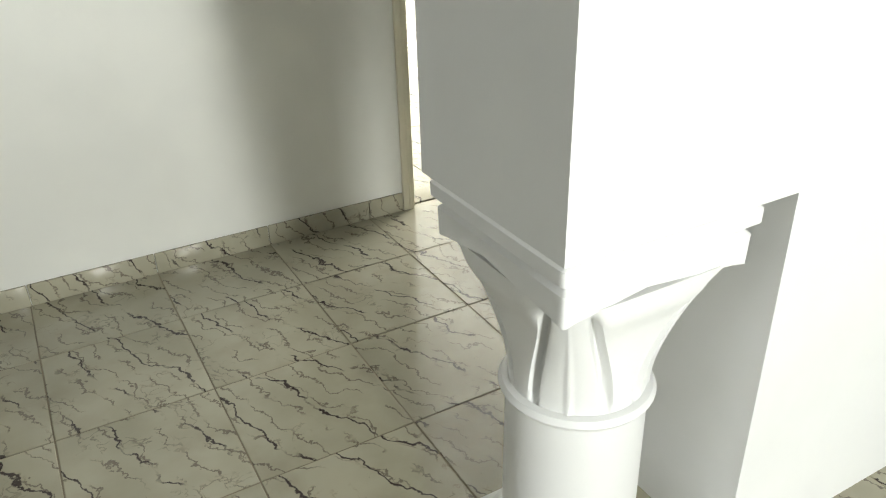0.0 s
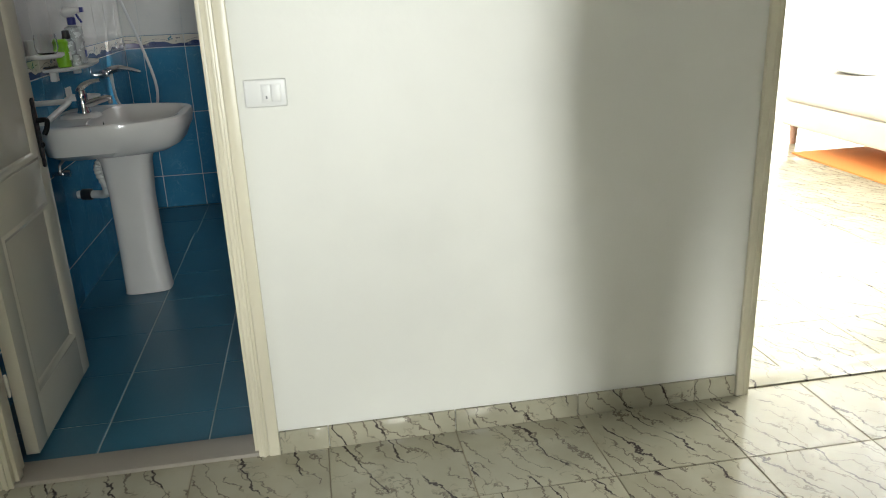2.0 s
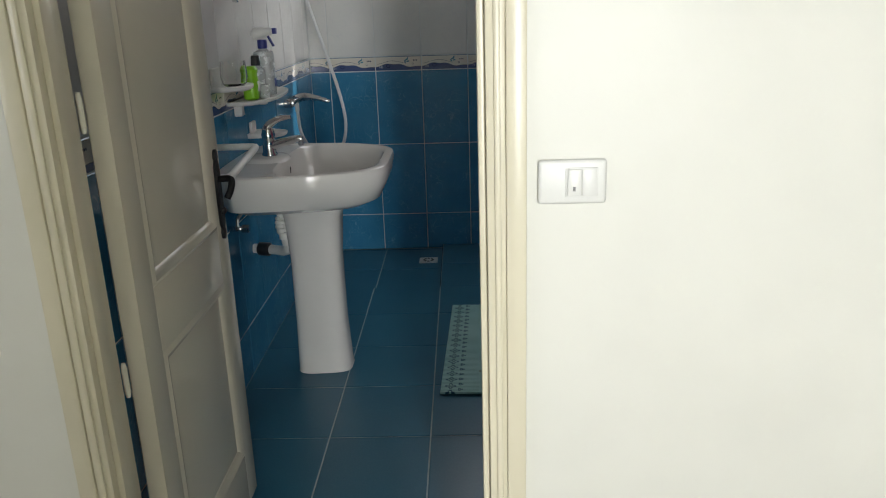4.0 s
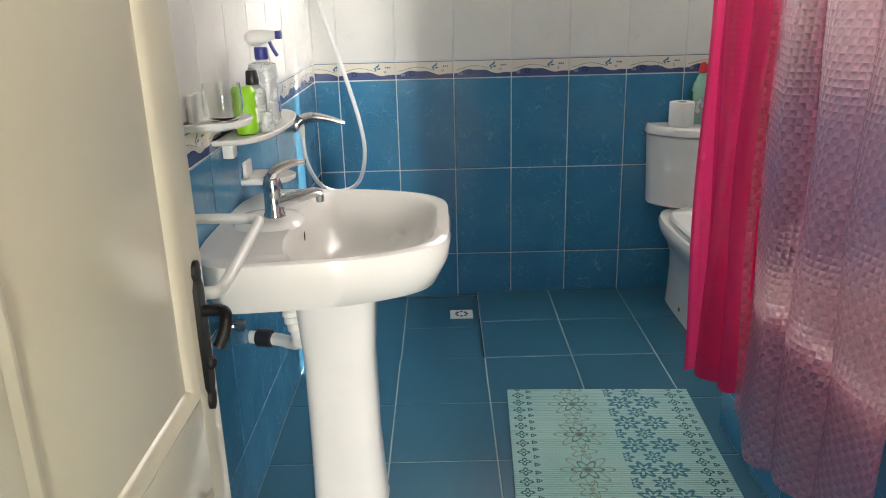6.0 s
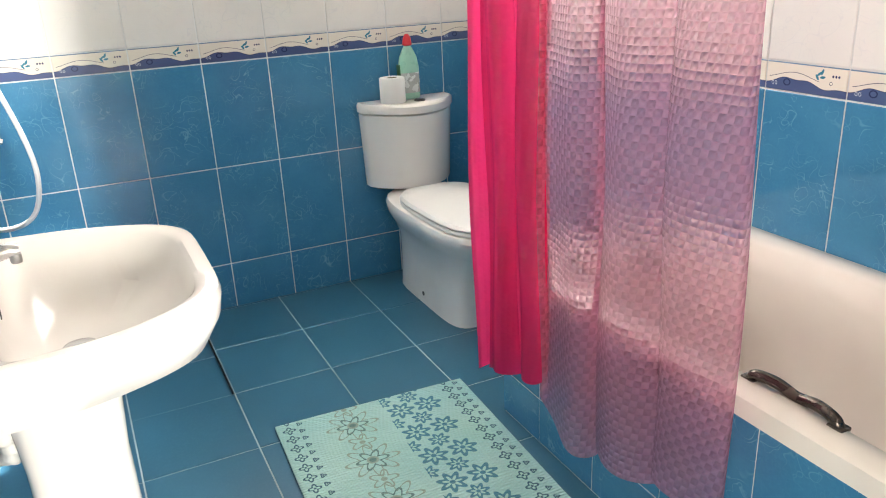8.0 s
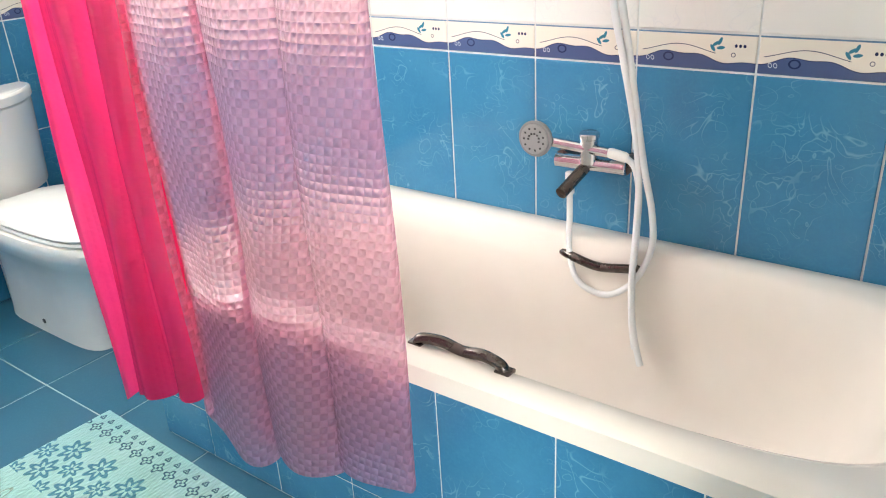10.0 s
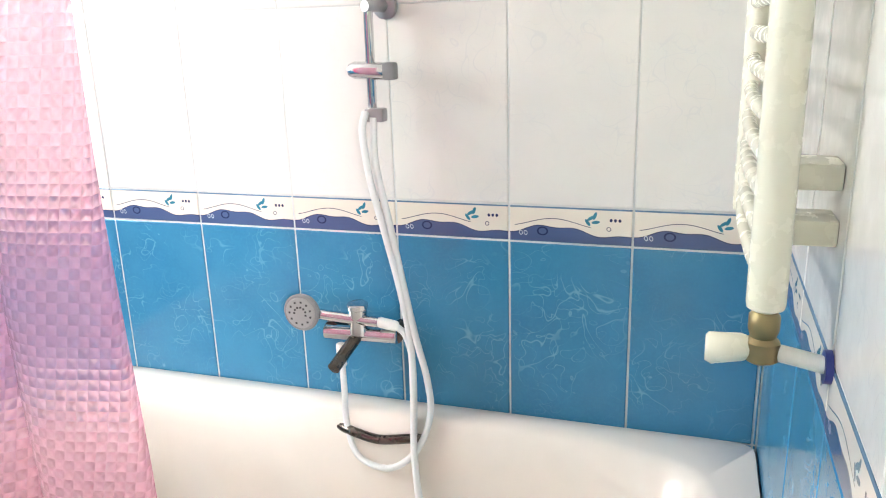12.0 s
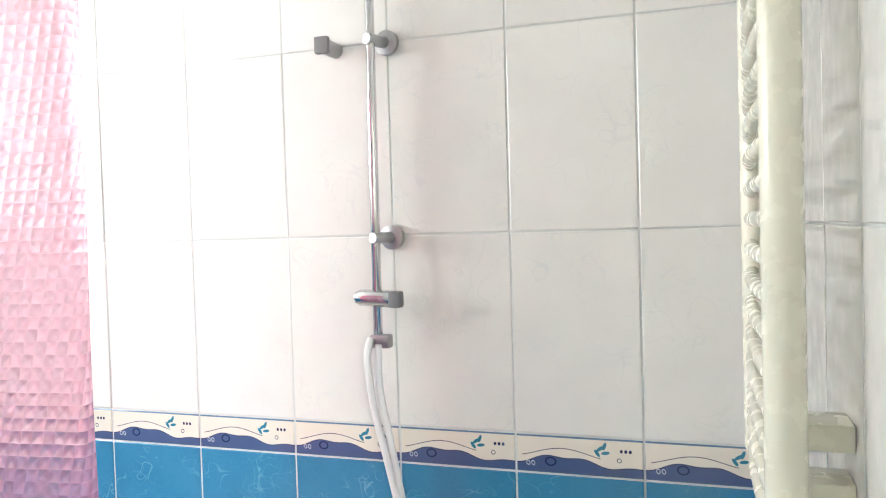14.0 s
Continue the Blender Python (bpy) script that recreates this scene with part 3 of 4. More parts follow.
# ---- bedroom ----
bed = thing("bed", (5.4, 2.6, 0), "divan bed with cream linen on short varnished legs", "bed")
part("base", box(4.7, 6.3, 1.6, 3.6, 0.15, 0.33, 0.02, 3), LINEN, bed)
part("mattress", box(4.69, 6.31, 1.59, 3.61, 0.332, 0.54, 0.05, 4), LINEN, bed)
for x, y in ((4.77, 3.53), (6.23, 3.53), (4.77, 1.67), (6.23, 1.67)):
    part("leg", lathe(x, y, [(0.02, 0), (0.024, 0.02), (0.03, 0.15)], 16), PINK_LEG, bed)
bm = bmesh.new()
bmesh.ops.create_uvsphere(bm, u_segments=28, v_segments=16, radius=1)
for v in bm.verts:
    x, y, z = v.co
    v.co = Vector((5.25 + 0.34 * math.copysign(abs(x) ** 0.6, x), 3.3 + 0.22 * math.copysign(abs(y) ** 0.6, y), 0.605 + 0.075 * z + 0.012 * noise.noise(Vector((x * 2, y * 2, z)))))
solid("pillow", bm, PILLOW_M, "rumpled grey white pillow lying on the bed", "pillow")
# flat sheet added to paint the orange reflection on the floor by the bed
solid("rug", box(4.55, 5.6, 2.1, 3.2, 0.0, 0.012, 0.004), ORANGE_GLOW, "orange sheet standing in for the orange reflection on the floor under the bed", "rug")

# ---- bathroom: door leaf ----
door = thing("bathroom_door", (0.185, 0.5, 0), "cream gloss panelled door standing open inwards", "door")
LX0, LX1, LY0, LY1 = 0.165, 0.203, 0.238, 0.815


def door_rail(nm, y0, y1, z0, z1):
    part(nm, box(LX0, LX1, y0, y1, z0, z1, 0.002), DOOR_PAINT, door)


door_rail("stile", LY0, LY0 + 0.08, 0.012, 2.04)
door_rail("stile", LY1 - 0.075, LY1, 0.012, 2.04)
for z0, z1 in ((0.012, 0.16), (0.66, 0.8), (1.92, 2.04)):
    door_rail("rail", LY0 + 0.08, LY1 - 0.075, z0, z1)
for z0, z1 in ((0.16, 0.66), (0.8, 1.92)):
    a, b = LY0 + 0.08, LY1 - 0.075
    rows = []
    for inset, x in ((0, LX1 - 0.001), (0.01, LX1 + 0.004), (0.02, LX1 + 0.001), (0.028, LX1 - 0.01), (0.05, LX1 - 0.006), (0.06, LX1 - 0.004)):
        rows.append([(x, a + inset, z0 + inset), (x, b - inset, z0 + inset), (x, b - inset, z1 - inset), (x, a + inset, z1 - inset)])
    back = [(LX0 + 0.004, y, z) for _, y, z in rows[0]]
    part("panel", loft([back] + rows), DOOR_PAINT, door)
for z in (0.22, 0.62, 1.12, 1.78):
    part("hinge", tube([(0.17, 0.212, z), (0.17, 0.212, z + 0.01), (0.17, 0.212, z + 0.06), (0.17, 0.212, z + 0.07)], 0.006, 10, [0.004, 0.006, 0.006, 0.004]), RAD_ENAMEL, door)
# long black handle plate with scalloped ends and a lever
bm = bmesh.new()
rows = []
for z, w in ((0.765, 0.004), (0.77, 0.011), (0.784, 0.014), (0.793, 0.009), (0.805, 0.017), (0.88, 0.019), (0.953, 0.017), (0.965, 0.009), (0.974, 0.014), (0.987, 0.011), (0.992, 0.004)):
    rows.append([(LX1, 0.779 - w, z), (LX1, 0.779 + w, z), (LX1 + 0.006, 0.779 + w * 0.8, z), (LX1 + 0.006, 0.779 - w * 0.8, z)])
plate = part("handle_plate", add_loft(bm, rows), BLACK_IRON, door, "black iron handle plate")
part("lever", tube(smooth_path([(LX1 + 0.004, 0.779, 0.918), (LX1 + 0.03, 0.778, 0.919), (LX1 + 0.04, 0.77, 0.914), (LX1 + 0.038, 0.758, 0.893), (LX1 + 0.03, 0.75, 0.875)], 6), 0.0085, 10), BLACK_IRON, plate)
part("key_rose", lathe(LX1 + 0.007, 0.779, [(0.006, 0.83), (0.009, 0.834), (0.009, 0.842), (0.006, 0.846)], 12), BLACK_IRON, plate)
part("latch_plate", box(LX0 + 0.01, LX1 - 0.01, LY1, LY1 + 0.0015, 0.79, 0.96), STEEL, door)

# ---- bathtub ----
tub = thing("bathtub", (1.75, 1.05, 0), "white enamel bathtub built into a blue tiled surround", "bathtub")
TX0, TX1, TY0, TY1, TZ = 1.375, XR - 0.001, YF + 0.001, 1.86, 0.56
cx, cy, hx, hy = (TX0 + TX1) / 2, (TY0 + TY1) / 2, (TX1 - TX0) / 2, (TY1 - TY0) / 2


def tub_ring(rx, ry, z, e, dx=0.0, dy=0.0):
    return oval(cx + dx, cy + dy, z, rx, ry, e, 96)


tub_rings = [tub_ring(hx - 0.03, hy, TZ - 0.055, 40), tub_ring(hx, hy, TZ - 0.05, 40), tub_ring(hx, hy, TZ - 0.01, 40), tub_ring(hx - 0.012, hy - 0.004, TZ, 30),
             tub_ring(hx - 0.06, hy - 0.07, TZ - 0.001, 5), tub_ring(hx - 0.075, hy - 0.09, TZ - 0.014, 4.6), tub_ring(hx - 0.088, hy - 0.12, TZ - 0.09, 4.2),
             tub_ring(hx - 0.1, hy - 0.17, TZ - 0.2, 3.8), tub_ring(hx - 0.125, hy - 0.24, TZ - 0.33, 4), tub_ring(hx - 0.17, hy - 0.31, TZ - 0.395, 3.6), tub_ring(hx - 0.24, hy - 0.4, TZ - 0.41, 3)]
shell = part("shell", loft(tub_rings, False, True), TUB_WHITE, tub)

def grip(x, y0, y1, z, lean):
    h = thing("grab_handle", (x, (y0 + y1) / 2, z), "dark chrome grab handle on the bathtub rim", "handle")
    path = [(x, y0, z - 0.004), (x, y0 + 0.008, z + 0.012), (x + lean, y0 + 0.05, z + 0.014), (x + lean * 1.3, (y0 + y1) / 2, z + 0.006), (x + lean, y1 - 0.05, z + 0.014), (x, y1 - 0.008, z + 0.012), (x, y1, z - 0.004)]
    part("bar", tube(smooth_path(path, 5), 0.011, 10), DARK_CHROME, h)
    for y in (y0, y1):
        part("flange", box(x - 0.013, x + 0.013, y - 0.015, y + 0.015, z - 0.002, z + 0.006, 0.003), DARK_CHROME, h)


DARK_CHROME = plain("dark_chrome", (0.12, 0.1, 0.09), 0.2, 1.0)
grip(1.432, 0.865, 1.053, TZ - 0.003, 0.008)
grip(2.018, 0.84, 1.075, TZ - 0.066, -0.02)
part("overflow", lathe(2.02, 0.9, [(0.02, TZ - 0.13), (0.02, TZ - 0.124), (0.012, TZ - 0.12)], 18), STEEL, tub, "steel overflow cap")

# tiled surround of the bathtub
sur = thing("tub_surround", (1.42, 1.05, 0), "low wall under the bathtub faced with blue tiles", "bath panel", kind="structure")
part("front_core", box(1.4155, 1.45, YF, 1.9495, -0.008, TZ - 0.056), GROUT_W, sur)
part("end_core", box(1.45, XR - 0.005, 1.9, 1.9495, -0.008, TZ - 0.056), GROUT_W, sur)
part("ledge", box(1.413, XR - 0.005, 1.862, 1.955, TZ - 0.056, TZ - 0.045, 0.003), T_BLUE, sur)

# ---- washbasin ----
SY = 1.605
basin = thing("washbasin", (0.25, SY, 0), "white ceramic washbasin on a full pedestal", "washbasin")


def basin_ring(x0, x1, hw, z, e, n=72, mid=SY):
    """A rounded outline, straight along the wall and full towards the room."""
    out = []
    for i in range(n):
        a = 2 * math.pi * i / n
        c, s = math.cos(a), math.sin(a)
        x = (x0 + x1) / 2 + (x1 - x0) / 2 * math.copysign(abs(c) ** (2 / e), c)
        w = hw * (1 - 0.12 * max(0, (x - x0) / max(x1 - x0, 0.01) - 0.3) / 0.7)
        if x1 - x0 > 0.3:
            x -= 0.1 * (x1 - x0) * abs(s) ** 3 * (1 + c) * 1.4
        out.append((x, mid + w * math.copysign(abs(s) ** (2 / e), s), z))
    return out


BZ = 0.815
bowl = part("bowl", loft([
    basin_ring(0.09, 0.33, 0.1, BZ - 0.17, 3), basin_ring(0.02, 0.47, 0.2, BZ - 0.155, 3.6), basin_ring(0.003, 0.53, 0.305, BZ - 0.12, 4), basin_ring(0.001, 0.558, 0.335, BZ - 0.06, 4.4),
    basin_ring(0.001, 0.564, 0.341, BZ - 0.02, 4.6), basin_ring(0.001, 0.56, 0.338, BZ - 0.005, 4.6), basin_ring(0.004, 0.55, 0.33, BZ, 4.6),
    basin_ring(0.182, 0.532, 0.31, BZ - 0.001, 4), basin_ring(0.188, 0.524, 0.302, BZ - 0.01, 3.8), basin_ring(0.198, 0.51, 0.285, BZ - 0.05, 3.4), basin_ring(0.214, 0.48, 0.235, BZ - 0.1, 3.0), basin_ring(0.25, 0.42, 0.12, BZ - 0.132, 2.6), basin_ring(0.29, 0.34, 0.03, BZ - 0.138, 2)]), CERAMIC, basin)
part("tap_deck", loft([oval(0.118, SY, z, rx, ry, 2.6) for rx, ry, z in ((0.085, 0.1, BZ - 0.004), (0.075, 0.085, BZ + 0.008), (0.055, 0.06, BZ + 0.012))]), CERAMIC, bowl)
# the bowl is closed here; a black disc paints the hole's shade
part("overflow_hole", loft([[(0.2028 + 0.001 * k, SY + 0.007 * math.cos(2 * math.pi * i / 16), BZ - 0.042 + 0.012 * math.sin(2 * math.pi * i / 16)) for i in range(16)] for k in (0, 1)]), BLACK_GAP, bowl, "black oval disc painting the shade inside the overflow hole")
part("drain_plug", lathe(0.315, SY, [(0.03, BZ - 0.142), (0.03, BZ - 0.134), (0.022, BZ - 0.131)], 24), CHROME, basin)
ped = []
for z, x0, x1, hw, e in ((0, 0.17, 0.375, 0.085, 4), (0.01, 0.172, 0.372, 0.083, 4), (0.2, 0.175, 0.362, 0.078, 4), (0.45, 0.175, 0.36, 0.08, 4), (0.6, 0.165, 0.37, 0.09, 4), (0.665, 0.15, 0.39, 0.11, 4)):
    ped.append(basin_ring(x0, x1, hw, z, e, 40, 1.635))
part("pedestal", loft(ped), CERAMIC, basin)

# basin mixer tap
tap = thing("basin_tap", (0.115, SY, BZ), "chrome single lever mixer tap on the washbasin", "tap")
part("body", lathe(0.115, SY, [(0.027, BZ + 0.012), (0.027, BZ + 0.018), (0.023, BZ + 0.024), (0.022, BZ + 0.07), (0.024, BZ + 0.085), (0.019, BZ + 0.105), (0.008, BZ + 0.112)], 28), CHROME, tap)
part("spout", tube(smooth_path([(0.125, SY, BZ + 0.045), (0.17, SY, BZ + 0.058), (0.215, SY, BZ + 0.068), (0.235, SY, BZ + 0.066)], 5), 0.013, 12, [0.018 - 0.0005 * i for i in range(16)]), CHROME, tap)
part("aerator", lathe(0.228, SY, [(0.009, BZ + 0.045), (0.01, BZ + 0.05), (0.01, BZ + 0.062)], 16), STEEL, tap)
lev = smooth_path([(0.11, SY, BZ + 0.1), (0.125, SY, BZ + 0.122), (0.16, SY, BZ + 0.14), (0.2, SY, BZ + 0.145)], 5)
part("lever", tube(lev, 0.009, 12, [0.017 - 0.0007 * i for i in range(len(lev))]), CHROME, tap)

tap.location.x += 0.02

# waste trap and angle valve
trap = thing("waste_pipe", (0.1, 1.5, 0.45), "corrugated white waste pipe behind the pedestal", "pipe")
wp = smooth_path([(0.19, 1.62, 0.64), (0.155, 1.61, 0.6), (0.15, 1.61, 0.56), (0.165, 1.63, 0.49), (0.14, 1.68, 0.45), (0.08, 1.73, 0.44), (0.002, 1.75, 0.44)], 10)
part("pipe", tube(wp, 0.018, 12, [0.02 + 0.003 * math.sin(i * 2.1) if i < 36 else 0.018 for i in range(len(wp))]), PIPE_W, trap)
part("collar", tube([(0.02, 1.746, 0.44), (0.025, 1.745, 0.44), (0.065, 1.735, 0.44), (0.07, 1.733, 0.44)], 0.026, 14, [0.02, 0.026, 0.026, 0.02]), BLACK_PL, trap, "black rubber collar")
vlv = thing("angle_valve", (0.03, 1.46, 0.6), "chrome angle valve under the washbasin", "valve")
part("stem", rod((0.001, 1.46, 0.6), (0.05, 1.46, 0.6), 0.009), CHROME, vlv)
part("knob", rod((0.05, 1.46, 0.6), (0.075, 1.46, 0.6), 0.014), CHROME, vlv)
part("riser", tube(smooth_path([(0.035, 1.46, 0.6), (0.04, 1.47, 0.64), (0.08, 1.54, 0.67), (0.1, 1.6, 0.69)], 5), 0.006, 8), STEEL, vlv)

# ---- things on the basin wall ----
def shelf(y0, y1, depth, z, nm, label):
    sh = thing(nm, (0, (y0 + y1) / 2, z), label, "shelf")
    ym, hw = (y0 + y1) / 2, (y1 - y0) / 2
    rows = []
    for zz, s in ((z - 0.018, 0.9), (z - 0.012, 0.98), (z - 0.002, 1.0), (z, 0.985), (z - 0.003, 0.94), (z - 0.006, 0.9)):
        rows.append([(max(0.001, depth * s * max(0.0, math.sin(math.pi * i / 31)) ** 0.55), ym - hw * s * math.cos(math.pi * i / 31), zz) for i in range(32)])
    part("tray", loft(rows), PLASTIC_W, sh)
    return sh


sh = shelf(1.6, 2.16, 0.14, 1.015, "wall_shelf", "white plastic wall shelf holding toiletry bottles")
part("bracket", box(0.001, 0.03, 1.68, 1.72, 0.955, 1.0, 0.006), PLASTIC_W, sh)
part("bracket", box(0.001, 0.03, 2.04, 2.08, 0.955, 1.0, 0.006), PLASTIC_W, sh)
gh = shelf(1.4, 1.58, 0.13, 1.055, "glass_holder", "white plastic tumbler holder on the wall")
part("back_plate", box(0.001, 0.014, 1.45, 1.53, 1.04, 1.11, 0.006), PLASTIC_W, gh)
gl = [oval(0.07, 1.49, z, r, r, 2, 32) for r, z in ((0.03, 1.05), (0.038, 1.058), (0.044, 1.08), (0.041, 1.13), (0.039, 1.13), (0.0415, 1.08), (0.036, 1.06), (0.02, 1.056))]
solid("drinking_glass", loft(gl), GLASS, "clear glass tumbler standing in its holder", "glass").location.z = 0.03
gh.location.z += 0.03
soap = shelf(1.86, 1.99, 0.14, 0.945, "soap_dish", "white ribbed soap dish on the blue wall")
part("back_plate", box(0.001, 0.012, 1.89, 1.96, 0.925, 0.985, 0.005), PLASTIC_W, soap)
for k in range(7):
    part("rib", box(0.018, 0.085, 1.885 + k * 0.0135, 1.889 + k * 0.0135, 0.939, 0.948, 0.001), PLASTIC_W, soap)
soap.location += Vector((0, -0.035, -0.075))
ring = thing("towel_ring", (0.0, 1.1, 0.9), "white plastic towel ring beside the washbasin", "towel ring")
part("loop", tube(smooth_path([(0.03, 1.1, 0.9), (0.03, 1.24, 0.91), (0.035, 1.27, 0.912), (0.06, 1.282, 0.913), (0.15, 1.26, 0.917), (0.178, 1.245, 0.918), (0.187, 1.22, 0.917), (0.19, 1.08, 0.905), (0.191, 0.95, 0.893), (0.186, 0.93, 0.891), (0.17, 0.922, 0.89), (0.06, 0.918, 0.888), (0.035, 0.925, 0.888), (0.03, 0.95, 0.889), (0.03, 1.1, 0.9)], 5), 0.0105, 10), PLASTIC_W, ring)
part("mount", box(0.001, 0.034, 1.2, 1.26, 0.88, 0.935, 0.008, 3), PLASTIC_W, ring)
part("mount", box(0.001, 0.034, 0.94, 1.0, 0.868, 0.92, 0.008, 3), PLASTIC_W, ring)

kn = thing("robe_hook", (0.0, 1.72, 1.36), "small round chrome wall hook above the shelf", "hook")
part("stem", rod((0.0, 1.72, 1.375), (0.035, 1.72, 1.372), 0.01), STEEL, kn)
part("disc", rod((0.03, 1.72, 1.372), (0.05, 1.72, 1.37), 0.026, 24), CHROME, kn)

# bottles on the shelf
def bottle(nm, x, y, z, profile, mat, label, e=2.0, squash=1.0):
    b = thing(nm, (x, y, z), label, "bottle")
    part("body", lathe(x, y, [(r, z + h) for r, h in profile], 28, e, squash), mat, b)
    return b


ZS = 1.01
sp = bottle("spray_bottle", 0.072, 1.9, ZS, [(0.034, 0), (0.037, 0.005), (0.037, 0.145), (0.034, 0.158), (0.014, 0.166), (0.013, 0.175)], CLEAR_PL, "clear spray bottle with white trigger head", 3)
part("collar", lathe(0.072, 1.9, [(0.017, ZS + 0.17), (0.018, ZS + 0.174), (0.018, ZS + 0.198), (0.016, ZS + 0.202)], 20), NAVY_PL, sp, "navy screw collar")
hd = part("head", tube(smooth_path([(0.035, 1.905, ZS + 0.222), (0.06, 1.9, ZS + 0.226), (0.09, 1.895, ZS + 0.23), (0.118, 1.89, ZS + 0.232)], 4), 0.014, 12, [0.01, 0.017, 0.02, 0.021, 0.021, 0.02, 0.019, 0.018, 0.016, 0.015, 0.013, 0.012, 0.011]), PLASTIC_W, sp)
part("nozzle", box(0.117, 0.132, 1.878, 1.9, ZS + 0.222, ZS + 0.243, 0.002), NAVY_PL, hd)
part("trigger", tube(smooth_path([(0.098, 1.894, ZS + 0.215), (0.107, 1.893, ZS + 0.195), (0.117, 1.892, ZS + 0.178)], 4), 0.005, 8), NAVY_PL, hd)
part("label_panel", box(0.095, 0.1104, 1.89, 1.915, ZS + 0.03, ZS + 0.06), DEEP_BLUE, sp, "small blue label")
sb = bottle("shampoo_bottle", 0.065, 1.8, ZS, [(0.026, 0), (0.03, 0.005), (0.031, 0.09), (0.027, 0.105), (0.013, 0.112), (0.012, 0.115)], CLEAR_PL, "clear shampoo bottle with black cap", 3)
part("cap", lathe(0.065, 1.8, [(0.016, ZS + 0.115), (0.017, ZS + 0.118), (0.015, ZS + 0.148), (0.012, ZS + 0.151)], 20), BLACK_PL, sb, "black flip cap")
lb = bottle("lime_bottle", 0.06, 1.725, ZS, [(0.02, 0), (0.026, 0.004), (0.03, 0.05), (0.024, 0.09), (0.028, 0.105), (0.02, 0.118)], LIME_PL, "lime green soap bottle", 2.6)
part("label_panel", box(0.0835, 0.0915, 1.713, 1.737, ZS + 0.03, ZS + 0.065), PAPER, lb, "white paper label")
bottle("small_jar", 0.1, 1.76, ZS, [(0.017, 0), (0.019, 0.004), (0.019, 0.04), (0.012, 0.05)], CLEAR_PL, "small frosted jar on the shelf")

# ---- shower tap by the back corner ----
ms = thing("wall_mixer", (0.0, 2.56, 0.9), "chrome wall mixer with a white shower hose", "tap")
part("body", rod((0.03, 2.49, 0.905), (0.03, 2.63, 0.905), 0.019), CHROME, ms)
for y in (2.505, 2.615):
    part("rose", rod((0.0, y, 0.905), (0.03, y, 0.905), 0.022), CHROME, ms)
lev = smooth_path([(0.03, 2.56, 0.915), (0.08, 2.56, 0.928), (0.14, 2.56, 0.92), (0.2, 2.56, 0.902)], 4)
part("lever", tube(lev, 0.014, 10, [0.02, 0.02, 0.02, 0.019, 0.018, 0.017, 0.016, 0.014, 0.013, 0.012, 0.011, 0.01, 0.008]), CHROME, ms)
part("outlet", rod((0.045, 2.56, 0.86), (0.045, 2.56, 0.9), 0.01), PIPE_W, ms)
part("hose", tube(smooth_path([(0.045, 2.56, 0.865), (0.055, 2.56, 0.76), (0.1, 2.58, 0.67), (0.17, 2.6, 0.645), (0.235, 2.6, 0.68), (0.262, 2.6, 0.78), (0.25, 2.6, 0.9), (0.2, 2.62, 1.08), (0.13, 2.64, 1.3), (0.08, 2.65, 1.5), (0.05, 2.65, 1.7)], 8), 0.0075, 10), HOSE_W, ms, "white plastic shower hose")
part("hose_hook", box(0.0, 0.055, 2.635, 2.665, 1.69, 1.72, 0.005), PLASTIC_W, ms)

# ---- toilet in the back corner ----
TQ = 1.655                                 # middle line of the toilet


def pan_ring(y0, y1, hw, z, e, n=56, taper=0.0):
    """A rounded outline from the wall side y1 to the front y0."""
    out = []
    for x, y, _ in oval(0, 0, 0, 1, 1, e, n):
        w = hw * (1 - taper * (0.5 - y / 2) ** 2)
        out.append((TQ + w * x, (y0 + y1) / 2 + (y1 - y0) / 2 * y, z))
    return out


def cistern_ring(hw, end, bulge, z, inset=0.0):
    """Flat against the wall, short square ends and a bowed front."""
    hw -= inset
    pts = [(TQ - hw, YB - 0.004, z), (TQ - hw, YB - end + 0.012, z)]
    for i in range(25):
        u = -1 + i / 12
        pts.append((TQ + u * (hw - 0.008), YB - end - (bulge - inset) * (1 - u * u) ** 0.9, z))
    return pts + [(TQ + hw, YB - end + 0.012, z), (TQ + hw, YB - 0.004, z)]


toilet = thing("toilet", (TQ, 2.8, 0), "white ceramic toilet with a bow fronted cistern, lid closed", "toilet")
part("pan", loft([pan_ring(2.5, 3.1, 0.125, 0, 5), pan_ring(2.505, 3.1, 0.122, 0.02, 5), pan_ring(2.52, 3.11, 0.115, 0.16, 4.5), pan_ring(2.49, 3.12, 0.122, 0.24, 4), pan_ring(2.42, 3.13, 0.155, 0.3, 3.4, taper=0.06),
                  pan_ring(2.35, 3.14, 0.188, 0.35, 3.2, taper=0.08), pan_ring(2.335, 3.14, 0.196, 0.385, 3.2, taper=0.08), pan_ring(2.345, 3.13, 0.19, 0.402, 3.2, taper=0.08), pan_ring(2.37, 3.1, 0.17, 0.406, 3.2, taper=0.08)]), CERAMIC, toilet)
part("seat", loft([pan_ring(2.365, 2.98, 0.176, 0.4062, 3.6, taper=0.1), pan_ring(2.36, 2.985, 0.18, 0.413, 3.6, taper=0.1), pan_ring(2.365, 2.98, 0.176, 0.42, 3.6, taper=0.1)]), PLASTIC_W, toilet)
part("lid", loft([pan_ring(2.365, 2.98, 0.174, 0.4232, 3.6, taper=0.1), pan_ring(2.36, 2.985, 0.179, 0.43, 3.6, taper=0.1), pan_ring(2.37, 2.975, 0.17, 0.441, 3.6, taper=0.1), pan_ring(2.45, 2.9, 0.11, 0.446, 3.2, taper=0.1)]), PLASTIC_W, toilet)
